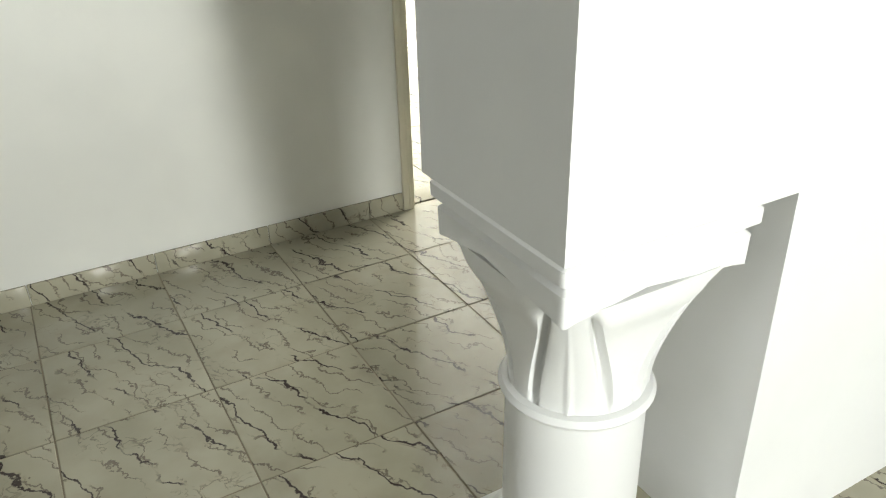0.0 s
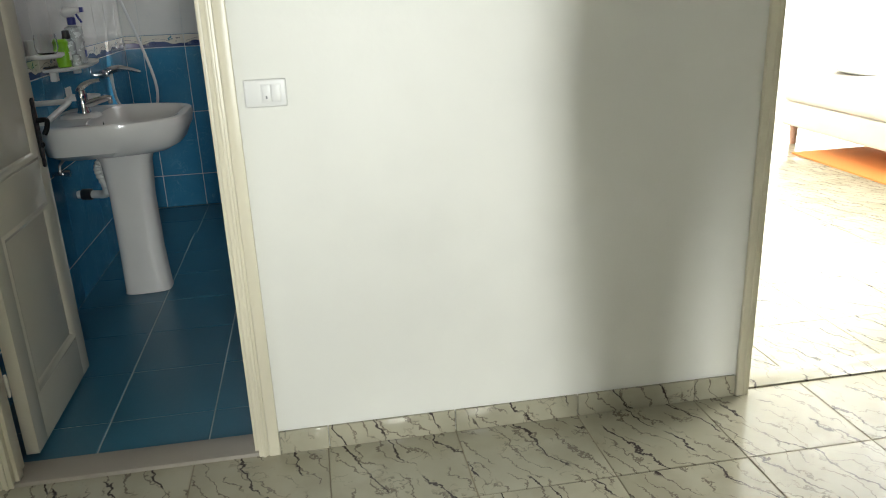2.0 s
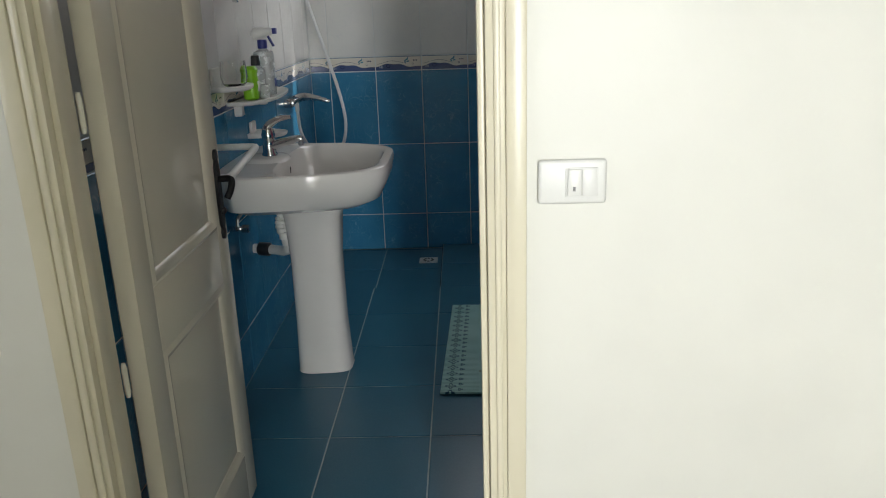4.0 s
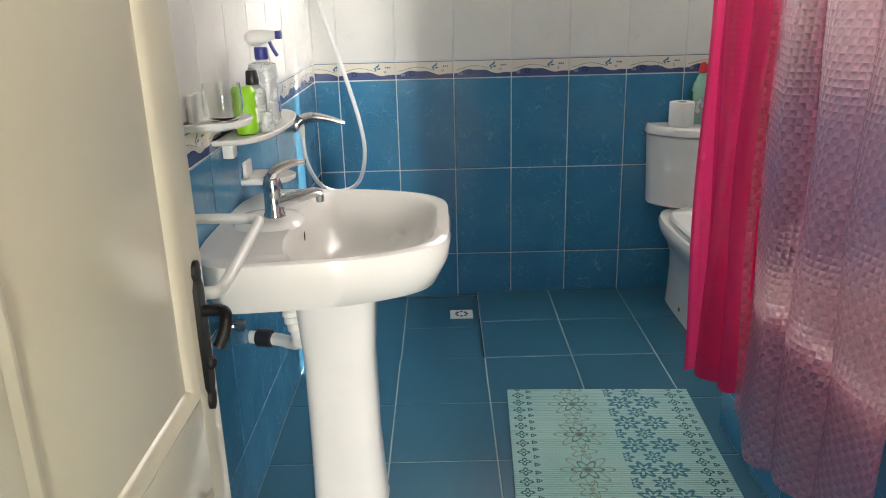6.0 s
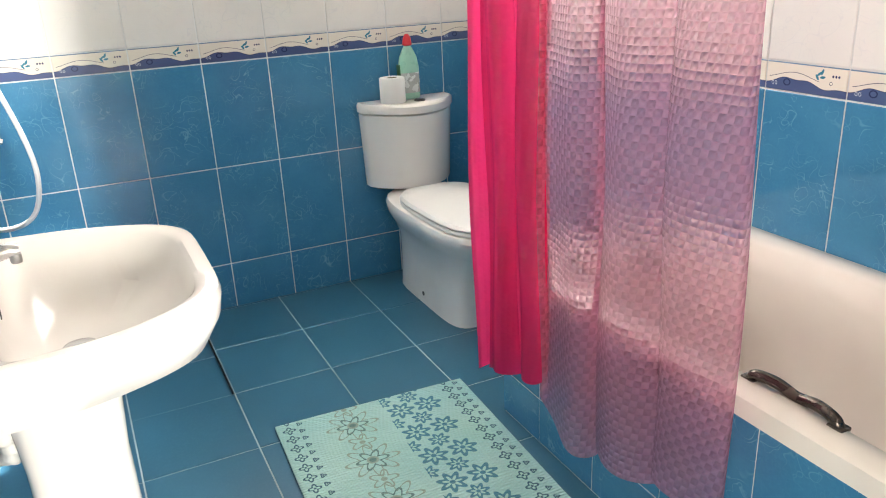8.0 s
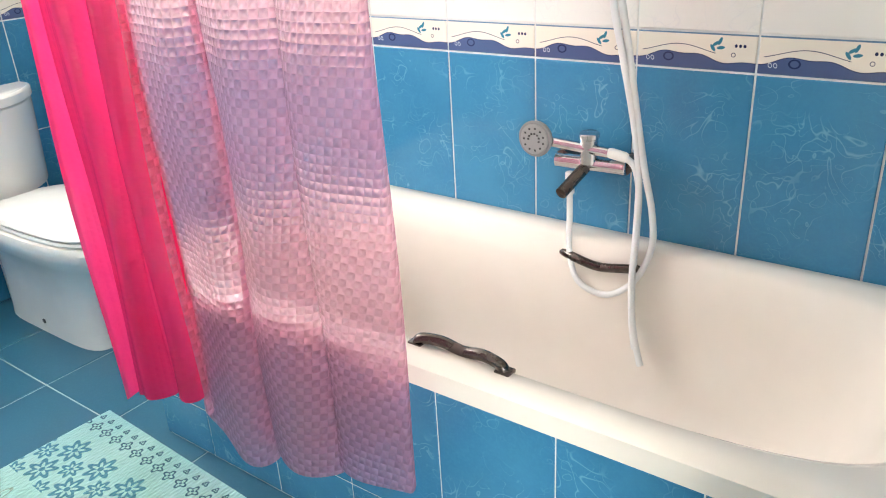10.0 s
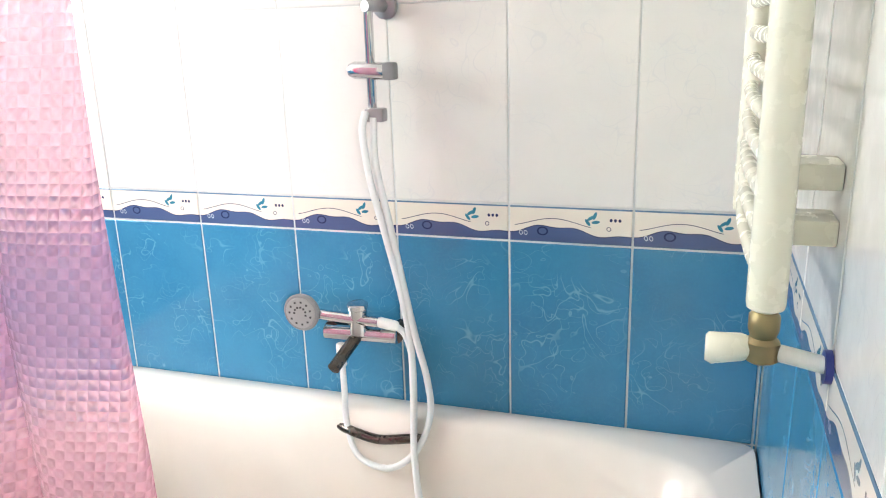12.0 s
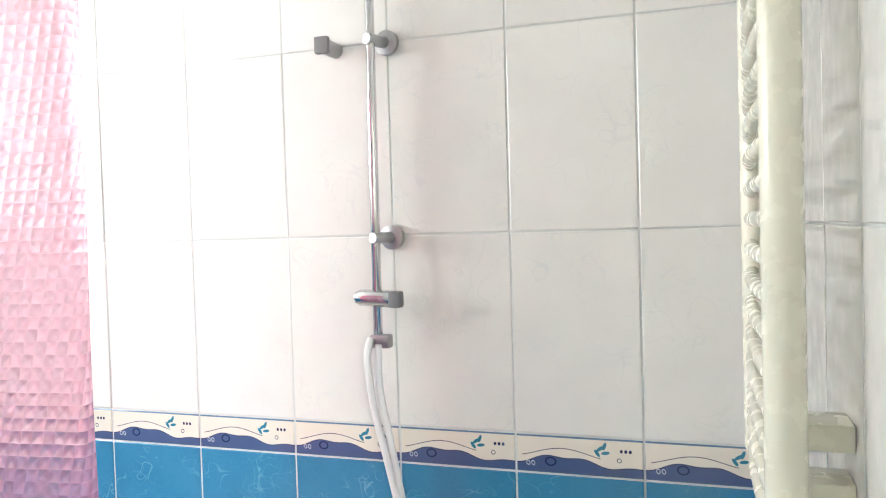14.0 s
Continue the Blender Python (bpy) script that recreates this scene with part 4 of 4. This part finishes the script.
for x in (-0.07, 0.07):
    part("lid_hinge", rod((TQ + x - 0.02, 2.992, 0.425), (TQ + x + 0.02, 2.992, 0.425), 0.011), PLASTIC_W, toilet)
cis = part("cistern", loft([cistern_ring(0.188, 0.06, 0.1, 0.408, 0.03), cistern_ring(0.188, 0.062, 0.12, 0.422), cistern_ring(0.2, 0.07, 0.135, 0.727), cistern_ring(0.198, 0.07, 0.133, 0.731, 0.004)]), CERAMIC, toilet)
part("cistern_lid", loft([cistern_ring(0.2, 0.07, 0.135, 0.7335, 0.006), cistern_ring(0.206, 0.073, 0.14, 0.737), cistern_ring(0.206, 0.073, 0.14, 0.765), cistern_ring(0.203, 0.072, 0.136, 0.774, 0.005)]), CERAMIC, cis)
part("flush_button", lathe(1.68, 3.07, [(0.024, 0.773), (0.024, 0.779), (0.018, 0.782)], 20), BLACK_PL, cis, "dark round flush button")
for x in (-0.124, 0.124):
    part("bolt_cap", rod((TQ + x, 2.8, 0.045), (TQ + x * 1.03, 2.8, 0.045), 0.009), BLACK_PL, toilet)
rx, ry = 1.575, 3.1
roll = thing("toilet_roll", (rx, ry, 0.774), "white toilet roll standing on the cistern", "toilet roll")
part("paper", loft([oval(rx, ry, z, r, r) for r, z in ((0.022, 0.775), (0.05, 0.775), (0.052, 0.778), (0.052, 0.872), (0.05, 0.875), (0.022, 0.875), (0.022, 0.8))], False, True), PAPER, roll)
part("core", lathe(rx, ry, [(0.0215, 0.8), (0.0215, 0.874), (0.019, 0.874), (0.019, 0.82)], 24), painted("card_core", (0.25, 0.2, 0.15), 0.9), roll)
bx, by = 1.67, 3.145
cb = bottle("cleaner_bottle", bx, by, 0.774, [(0.038, 0), (0.043, 0.006), (0.043, 0.13), (0.036, 0.17), (0.02, 0.205), (0.013, 0.215)], GREEN_LIQ, "pale green cleaner bottle with a red cap", 3, 0.6)
part("cap", lathe(bx, by, [(0.015, 0.989), (0.02, 0.993), (0.016, 1.02), (0.007, 1.035)], 16), RED_PL, cb, "red pointed cap")
part("grip_stripe", box(bx - 0.047, bx - 0.042, by - 0.016, by + 0.016, 0.8, 0.915, 0.002), plain("dark_green_plastic", (0.01, 0.12, 0.04), 0.35), cb, "dark green side stripe")
part("label_panel", lathe(bx, by, [(0.0435, 0.8), (0.0438, 0.802), (0.0438, 0.88), (0.0435, 0.882)], 28, 3, 0.6), CLEAR_PL, cb, "pale printed label")

# ---- shower curtain on its rod ----
crod = thing("curtain_rod", (1.36, 1.05, 2.02), "white tube holding the shower curtain", "curtain rod")
part("tube", rod((1.36, YF + 0.004, 2.02), (1.36, YB - 0.004, 2.02), 0.012), PIPE_W, crod)


def curtain_sheet(path, top, bottom, folds, depth, phase, curl=0.5):
    """A hanging sheet along path(u) with folds that open towards its foot; its length and height in metres lie in the UV map."""
    bm = bmesh.new()
    uv = bm.loops.layers.uv.new("UVMap")
    nu, nz = 220, 44
    grid, where = [], {}
    for j in range(nz + 1):
        w = j / nz
        row, run, last = [], 0.0, None
        for i in range(nu + 1):
            u = i / nu
            x, y = path(u)
            d = depth * (0.55 + 0.45 * w)
            a = 2 * math.pi * folds * u + phase + 0.7 * math.sin(3.1 * u + 1.3 * w)
            off = d * (math.sin(a) + 0.3 * math.sin(2.3 * a + 1)) + 0.006 * math.sin(11 * w + 9 * u)
            lift = curl * d * math.cos(a + 0.6)
            zz = top + (bottom(u) - top) * w
            p = Vector((x - off, y + lift, zz))
            run += (p - last).length if last else 0
            last = p
            v = bm.verts.new(p)
            where[v] = (run, zz)
            row.append(v)
        grid.append(row)
    for a, b in zip(grid, grid[1:]):
        for i in range(nu):
            f = bm.faces.new((a[i], a[i + 1], b[i + 1], b[i]))
            for l in f.loops:
                l[uv].uv = where[l.vert]
    return bm


curt = thing("shower_curtain", (1.34, 1.45, 0.3), "pink vinyl shower curtain, part clear and embossed, drawn along the tub", "shower curtain")
clear = part("clear_panel", curtain_sheet(lambda u: (1.345 - 0.05 * (1 - u), 1.6 - 0.55 * u), 2.0, lambda u: 0.3 - 0.06 * math.sin(math.pi * min(1, u * 1.25)) + 0.012 * math.sin(14 * u), 3.3, 0.036, 2.2, 1.9), CURTAIN_CLEAR, curt, "clear pink panel embossed in small squares")
pinkp = part("pink_panel", curtain_sheet(lambda u: (1.29 - 0.07 * (1 - u), 1.745 - 0.2 * u), 2.0, lambda u: 0.315 + 0.04 * u + 0.01 * math.sin(20 * u), 2.6, 0.024, 1.2, 1.0), CURTAIN_PINK, curt, "hot pink bunched panel")
for k in range(9):
    y = 1.08 + k * 0.09
    part("curtain_ring", tube([(1.36 + 0.02 * math.cos(a), y, 2.02 - 0.008 + 0.024 * math.sin(a)) for a in [2 * math.pi * i / 16 for i in range(17)]], 0.0025, 6), PLASTIC_W, curt)

# ---- shower bar and bath mixer on the tub wall ----
bar = thing("shower_bar", (XR, 0.935, 1.2), "chrome shower rail with slider on the white tiles", "shower rail")
BXX, BY = XR - 0.05, 0.948
part("rail", rod((BXX, BY, 1.2), (BXX, BY - 0.004, 2.0), 0.0095), CHROME, bar)
for z in (1.425, 1.826):
    part("bracket", rod((XR, BY - 0.022, z), (BXX - 0.012, BY, z), 0.012), STEEL, bar)
    part("bracket_rose", rod((XR, BY - 0.022, z), (XR - 0.014, BY - 0.02, z), 0.026, 24), STEEL, bar)
sl = part("slider", tube([(BXX, BY + 0.045, 1.303), (BXX, BY + 0.035, 1.303), (BXX, BY - 0.03, 1.3), (BXX, BY - 0.04, 1.3)], 0.018, 16, [0.013, 0.017, 0.018, 0.014]), CHROME, bar)
part("cradle", box(BXX - 0.03, BXX - 0.004, BY - 0.062, BY - 0.036, 1.284, 1.318, 0.006), GREY_PL, sl)
part("hose_holder", box(BXX - 0.014, BXX + 0.014, BY - 0.028, BY + 0.014, 1.2, 1.228, 0.006), STEEL, bar)
part("rail_hose", tube(smooth_path([(BXX - 0.018, BY + 0.008, 1.222), (BXX - 0.03, BY + 0.012, 1.18), (BXX - 0.022, BY + 0.004, 1.08), (BXX - 0.018, BY - 0.018, 0.98), (BXX - 0.018, BY - 0.05, 0.84), (BXX - 0.02, BY - 0.068, 0.72), (BXX - 0.04, BY - 0.076, 0.6), (BXX - 0.065, BY - 0.082, 0.48), (BXX - 0.085, BY - 0.1, 0.38), (BXX - 0.095, BY - 0.125, 0.3)], 8), 0.0075, 10), HOSE_W, bar, "white plastic hose hanging into the tub")
part("rail_hose", tube(smooth_path([(BXX - 0.012, BY - 0.006, 1.21), (BXX - 0.014, BY - 0.006, 1.12), (BXX - 0.012, BY - 0.03, 0.987), (BXX - 0.014, BY - 0.058, 0.84), (BXX - 0.018, BY - 0.08, 0.739), (BXX - 0.022, BY - 0.103, 0.649), (BXX - 0.035, BY - 0.112, 0.57), (BXX - 0.05, BY - 0.082, 0.487), (BXX - 0.06, BY - 0.02, 0.44), (BXX - 0.055, BY + 0.055, 0.455), (BXX - 0.035, BY + 0.09, 0.52), (BXX - 0.02, BY + 0.098, 0.6), (BXX - 0.018, BY + 0.1, 0.665)], 8), 0.0075, 10), HOSE_W, bar, "white plastic hose looping to the mixer")
hook = thing("wall_hook", (XR, 1.05, 1.822), "small grey wall hook on the tiles", "hook")
part("stem", rod((XR, 1.045, 1.822), (XR - 0.05, 1.05, 1.824), 0.016), STEEL, hook)
part("fork", box(XR - 0.064, XR - 0.048, 1.035, 1.066, 1.806, 1.842, 0.005), GREY_PL, hook)

MZ = 0.735
mx = thing("bath_mixer", (XR, 1.02, MZ), "chrome bath mixer tap on the blue tiles", "tap")
part("body", rod((XR - 0.055, 0.915, MZ), (XR - 0.055, 1.09, MZ - 0.004), 0.017), CHROME, mx)
for y in (0.925, 1.075):
    part("wall_rose", rod((XR, y, MZ), (XR - 0.055, y, MZ), 0.02), DARK_CHROME, mx)
part("cartridge", rod((XR - 0.06, 1.005, MZ), (XR - 0.064, 1.003, MZ + 0.062), 0.02), CHROME, mx)
part("cap", rod((XR - 0.064, 1.003, MZ + 0.06), (XR - 0.065, 1.003, MZ + 0.074), 0.023), CHROME, mx)
part("spout", tube([(XR - 0.055, 1.01, MZ - 0.005), (XR - 0.09, 1.02, MZ - 0.025), (XR - 0.135, 1.032, MZ - 0.05), (XR - 0.14, 1.033, MZ - 0.052)], 0.014, 12), DARK_CHROME, mx)
part("hose_nut", rod((XR - 0.068, 1.048, MZ - 0.078), (XR - 0.068, 1.048, MZ - 0.025), 0.011), PLASTIC_W, mx)
hs = thing("hand_shower", (XR - 0.07, 1.14, 0.775), "grey faced hand shower resting on the mixer", "shower head")
part("handle", tube([(XR - 0.07, 1.105, 0.778), (XR - 0.072, 1.07, 0.776), (XR - 0.07, 1.0, 0.772), (XR - 0.066, 0.955, 0.768)], 0.012, 12), CHROME, hs)
part("head", loft([[(XR - 0.066 - d, 1.13 + r * math.cos(2 * math.pi * i / 32), 0.783 + r * math.sin(2 * math.pi * i / 32)) for i in range(32)] for d, r in ((0, 0.02), (0.008, 0.04), (0.02, 0.043), (0.024, 0.04))]), GREY_PL, hs)
face = part("spray_face", loft([[(XR - 0.09 - d, 1.13 + r * math.cos(2 * math.pi * i / 32), 0.783 + r * math.sin(2 * math.pi * i / 32)) for i in range(32)] for d, r in ((0, 0.036), (0.002, 0.034))]), plain("spray_grey", (0.28, 0.28, 0.28), 0.5), hs)
for k in range(18):
    a, r = 2 * math.pi * k / 11, (0.026 if k < 11 else 0.014)
    part("nozzle", box(XR - 0.0935, XR - 0.0921, 1.13 + r * math.cos(a) - 0.002, 1.13 + r * math.cos(a) + 0.002, 0.783 + r * math.sin(a) - 0.002, 0.783 + r * math.sin(a) + 0.002), BLACK_PL, face)
part("hose_end", tube([(XR - 0.066, 0.96, 0.768), (XR - 0.065, 0.95, 0.768), (XR - 0.064, 0.915, 0.762), (XR - 0.063, 0.91, 0.761)], 0.012, 12, [0.009, 0.012, 0.012, 0.009]), PLASTIC_W, hs)
part("hose", tube(smooth_path([(XR - 0.063, 0.915, 0.762), (XR - 0.064, 0.893, 0.742), (XR - 0.066, 0.88, 0.69), (XR - 0.075, 0.876, 0.6), (XR - 0.09, 0.874, 0.5), (XR - 0.115, 0.862, 0.4), (XR - 0.13, 0.845, 0.33)], 6), 0.0075, 10), HOSE_W, hs)

# ---- towel radiator ----
rad = thing("towel_radiator", (1.62, 0.2, 1.05), "ivory enamelled towel radiator on the partition wall", "radiator")
RX0, RX1, RY = 1.40, 1.86, 0.238
for x in (RX0, RX1):
    part("upright", lathe(x, RY, [(0.012, 1.085), (0.019, 1.089), (0.02, 1.095), (0.02, 1.9), (0.019, 1.906), (0.012, 1.91)], 24), RAD_ENAMEL, rad)
for k in range(20):
    z = 1.125 + k * 0.04 - 0.003
    part("bar", tube(smooth_path([(RX0, RY + 0.004, z), (RX0 + 0.08, RY + 0.01, z), (RX0 + 0.23, RY + 0.014, z), (RX1 - 0.08, RY + 0.01, z), (RX1, RY + 0.004, z)], 5), 0.0095, 10), RAD_ENAMEL, rad)
for z in (1.16, 1.22):
    part("bracket", box(RX0 + 0.04, RX0 + 0.1, YF + 0.0005, RY, z - 0.014, z + 0.014, 0.003), RAD_ENAMEL, rad)
val = part("valve", lathe(RX0, RY, [(0.012, 1.027), (0.018, 1.031), (0.018, 1.051), (0.013, 1.056), (0.016, 1.065), (0.016, 1.08), (0.012, 1.085)], 14), BRASS, rad, "old brass valve")
part("valve_knob", tube([(RX0, RY + 0.012, 1.042), (RX0, RY + 0.02, 1.042), (RX0, RY + 0.052, 1.038), (RX0, RY + 0.057, 1.038)], 0.02, 14, [0.012, 0.015, 0.0175, 0.014]), RAD_ENAMEL, val, "ivory valve knob")
part("valve_pipe", tube(smooth_path([(RX0, RY - 0.01, 1.04), (RX0 - 0.002, RY - 0.035, 1.036), (RX0 - 0.004, YF + 0.0005, 1.03)], 5), 0.0095, 12), PIPE_W, val)
part("wall_rose", tube([(RX0 - 0.004, YF + 0.0005, 1.03), (RX0 - 0.004, YF + 0.004, 1.03), (RX0 - 0.004, YF + 0.008, 1.03)], 0.018, 16), NAVY_PL, val)

# ---- bath mat and drain ----
MT = Matrix.Translation((1.045, 1.77, 0)) @ Matrix.Rotation(radians(-2.6), 4, "Z")
bm = box(-0.31, 0.31, -0.42, 0.42, 0, 0.009, 0.003)
mat_ob = link_mesh("bath_mat", bm, MAT_FOAM)
mat_ob.matrix_world = MT @ Matrix.Translation((0, 0, 0.003))
tagged(mat_ob, "ribbed mint foam bath mat printed with flowers", "bath mat")
dr = thing("floor_drain", (0.615, 2.97, -0.026), "white square floor drain with a slotted grate", "drain")
part("plate", box(0.565, 0.665, 2.925, 3.015, -0.026, -0.0215, 0.001), PLASTIC_W, dr)
# black blocks on the plate paint the shade inside the grate's slots
for k in range(8):
    a = 2 * math.pi * k / 8
    part("slot", box(0.615 + 0.024 * math.cos(a) - 0.006, 0.615 + 0.024 * math.cos(a) + 0.006, 2.97 + 0.024 * math.sin(a) - 0.006, 2.97 + 0.024 * math.sin(a) + 0.006, -0.0217, -0.0207), BLACK_GAP, dr)

part("step_joint", box(0.6895, 0.6925, 2.49, YB - 0.002, -0.0285, -0.006), BLACK_GAP, floor_bath, "dark open joint along the raised floor")

# ---- tiles: each its own piece ----
TILES = {}


def tile_mesh(w, h, material, edge=0.0018):
    """A slab with a softened rim; x along, z up, its face towards -y, its middle at the origin."""
    key = (round(w, 3), round(h, 3), material.name)
    if key not in TILES:
        rows = []
        for d, i in ((0, 0), (-T + edge * 0.6, 0), (-T, edge)):
            rows.append([(-w / 2 + i, d, -h / 2 + i), (w / 2 - i, d, -h / 2 + i), (w / 2 - i, d, h / 2 - i), (-w / 2 + i, d, h / 2 - i)])
        bm = loft(rows, False, True)
        me = bpy.data.meshes.new("tile")
        bmesh.ops.recalc_face_normals(bm, faces=bm.faces)
        bm.to_mesh(me)
        bm.free()
        me.materials.append(material)
        TILES[key] = me
    return TILES[key]


def lay(parent, m, w, h, material, name="tile"):
    ob = new(name, tile_mesh(w, h, material))
    ob.parent = parent
    if parent.type == "EMPTY":
        ob.matrix_parent_inverse = Matrix.Translation(parent.location).inverted()
    jit = pose(0, random.uniform(-0.0004, 0.0004), 0, random.uniform(-0.12, 0.12), 0, random.uniform(-0.15, 0.15))
    ob.matrix_basis = m @ jit
    return ob


def cuts(lo, hi, first, step):
    """Joint positions between lo and hi, on a grid that passes through first."""
    k = math.floor((lo - first) / step) + 1
    out = [lo]
    while first + k * step < hi - 0.004:
        if first + k * step > lo + 0.004:
            out.append(first + k * step)
        k += 1
    return out + [hi]


def face_wall(parent, lo, hi, first, zb, to_world, hole=None, top=H, bottom=-0.024):
    """Rows of tiles: two and a cut row of blue, the border, then white up to the ceiling."""
    rows = [(bottom, zb - 0.802, T_BLUE), (zb - 0.802, zb - 0.401, T_BLUE), (zb - 0.401, zb, T_BLUE), (zb, zb + 0.078, T_BORDER)]
    z = zb + 0.078
    while z < top - 0.01:
        rows.append((z, min(top, z + 0.401), T_WHITE))
        z += 0.401
    xs = cuts(lo, hi, first, 0.25)
    for z0, z1, material in rows:
        g = 0.003 if material == T_WHITE else 0.0046
        if z1 - z0 < 0.02 or z1 > top + 0.01:
            continue
        for a, b in zip(xs, xs[1:]):
            if hole and b > hole[0] + 0.001 and a < hole[1] - 0.001 and z1 > hole[2] + 0.001 and z0 < hole[3] - 0.001:
                # keep what is left of a tile beside the opening
                if a < hole[0] - 0.02:
                    lay(parent, to_world((a + hole[0]) / 2, (z0 + z1) / 2), hole[0] - a - g, z1 - z0 - g, material)
                if b > hole[1] + 0.02:
                    lay(parent, to_world((b + hole[1]) / 2, (z0 + z1) / 2), b - hole[1] - g, z1 - z0 - g, material)
                a2, b2 = max(a, hole[0]), min(b, hole[1])
                if z0 < hole[2] - 0.02:
                    lay(parent, to_world((a2 + b2) / 2, (z0 + hole[2]) / 2), b2 - a2 - g, hole[2] - z0 - g, material)
                if z1 > hole[3] + 0.02:
                    lay(parent, to_world((a2 + b2) / 2, (z1 + hole[3]) / 2), b2 - a2 - g, z1 - hole[3] - g, material)
                continue
            lay(parent, to_world((a + b) / 2, (z0 + z1) / 2), b - a - g, z1 - z0 - g, material)


face_wall(wall_back, 0.0, XR, 0.355, 0.987, lambda s, z: pose(s, YB + T, z), (WX0, WX1, WZ0, WZ1))
face_wall(wall_left, YF, YB, YB - 0.12, 0.985, lambda s, z: pose(-T, s, z, 0, 0, 90))
face_wall(wall_right, YF, YB, 0.428, 0.95, lambda s, z: pose(XR + T, s, z, 0, 0, -90))
face_wall(wall_front, DX1 + 0.064, XR, 1.9, 0.955, lambda s, z: pose(s, YF - T, z, 0, 0, 180))

# facing of the tub surround
ys = cuts(YF, 1.955, 0.757, 0.25)
for z0, z1 in ((0.0, 0.142), (0.142, TZ - 0.056)):
    for a, b in zip(ys, ys[1:]):
        lay(sur, pose(1.42, (a + b) / 2, (z0 + z1) / 2, 0, 0, -90), b - a - 0.0034, z1 - z0 - 0.0034, T_BLUE)
xs = cuts(1.413, XR, 1.413, 0.25)
for z0, z1 in ((0.0, 0.142), (0.142, TZ - 0.056)):
    for a, b in zip(xs, xs[1:]):
        lay(sur, pose((a + b) / 2, 1.945, (z0 + z1) / 2, 0, 0, 180), b - a - 0.0034, z1 - z0 - 0.0034, T_BLUE)


def lay_floor(parent, xs, ys, material, gap, drop=None, z=0.0):
    for a, b in zip(xs, xs[1:]):
        for c, d in zip(ys, ys[1:]):
            dz = drop(a, c) if drop else 0.0
            lay(parent, pose((a + b) / 2, (c + d) / 2, z - T + dz, -90), b - a - gap, d - c - gap, material)


# the shower corner of the floor lies a little lower than the rest
lay_floor(floor_bath, [0.0, 0.366, 0.692, 1.028, 1.352, 1.685, XR], cuts(YF + 0.03, YB, 2.488, 0.348), T_FLOOR, 0.0045,
          lambda a, c: -0.026 if a < 0.6 and c > 2.4 else -0.002)
lay_floor(floor_hall, cuts(-2.0, 7.0, 1.05, 0.385), cuts(-5.0, HY + 0.018, -0.235, 0.385), T_MARBLE, 0.003)
lay_floor(floor_bed, cuts(XR + 0.16, 7.0, 1.05, 0.385), cuts(YF + 0.056, 4.6, -0.235, 0.385), T_MARBLE, 0.003)
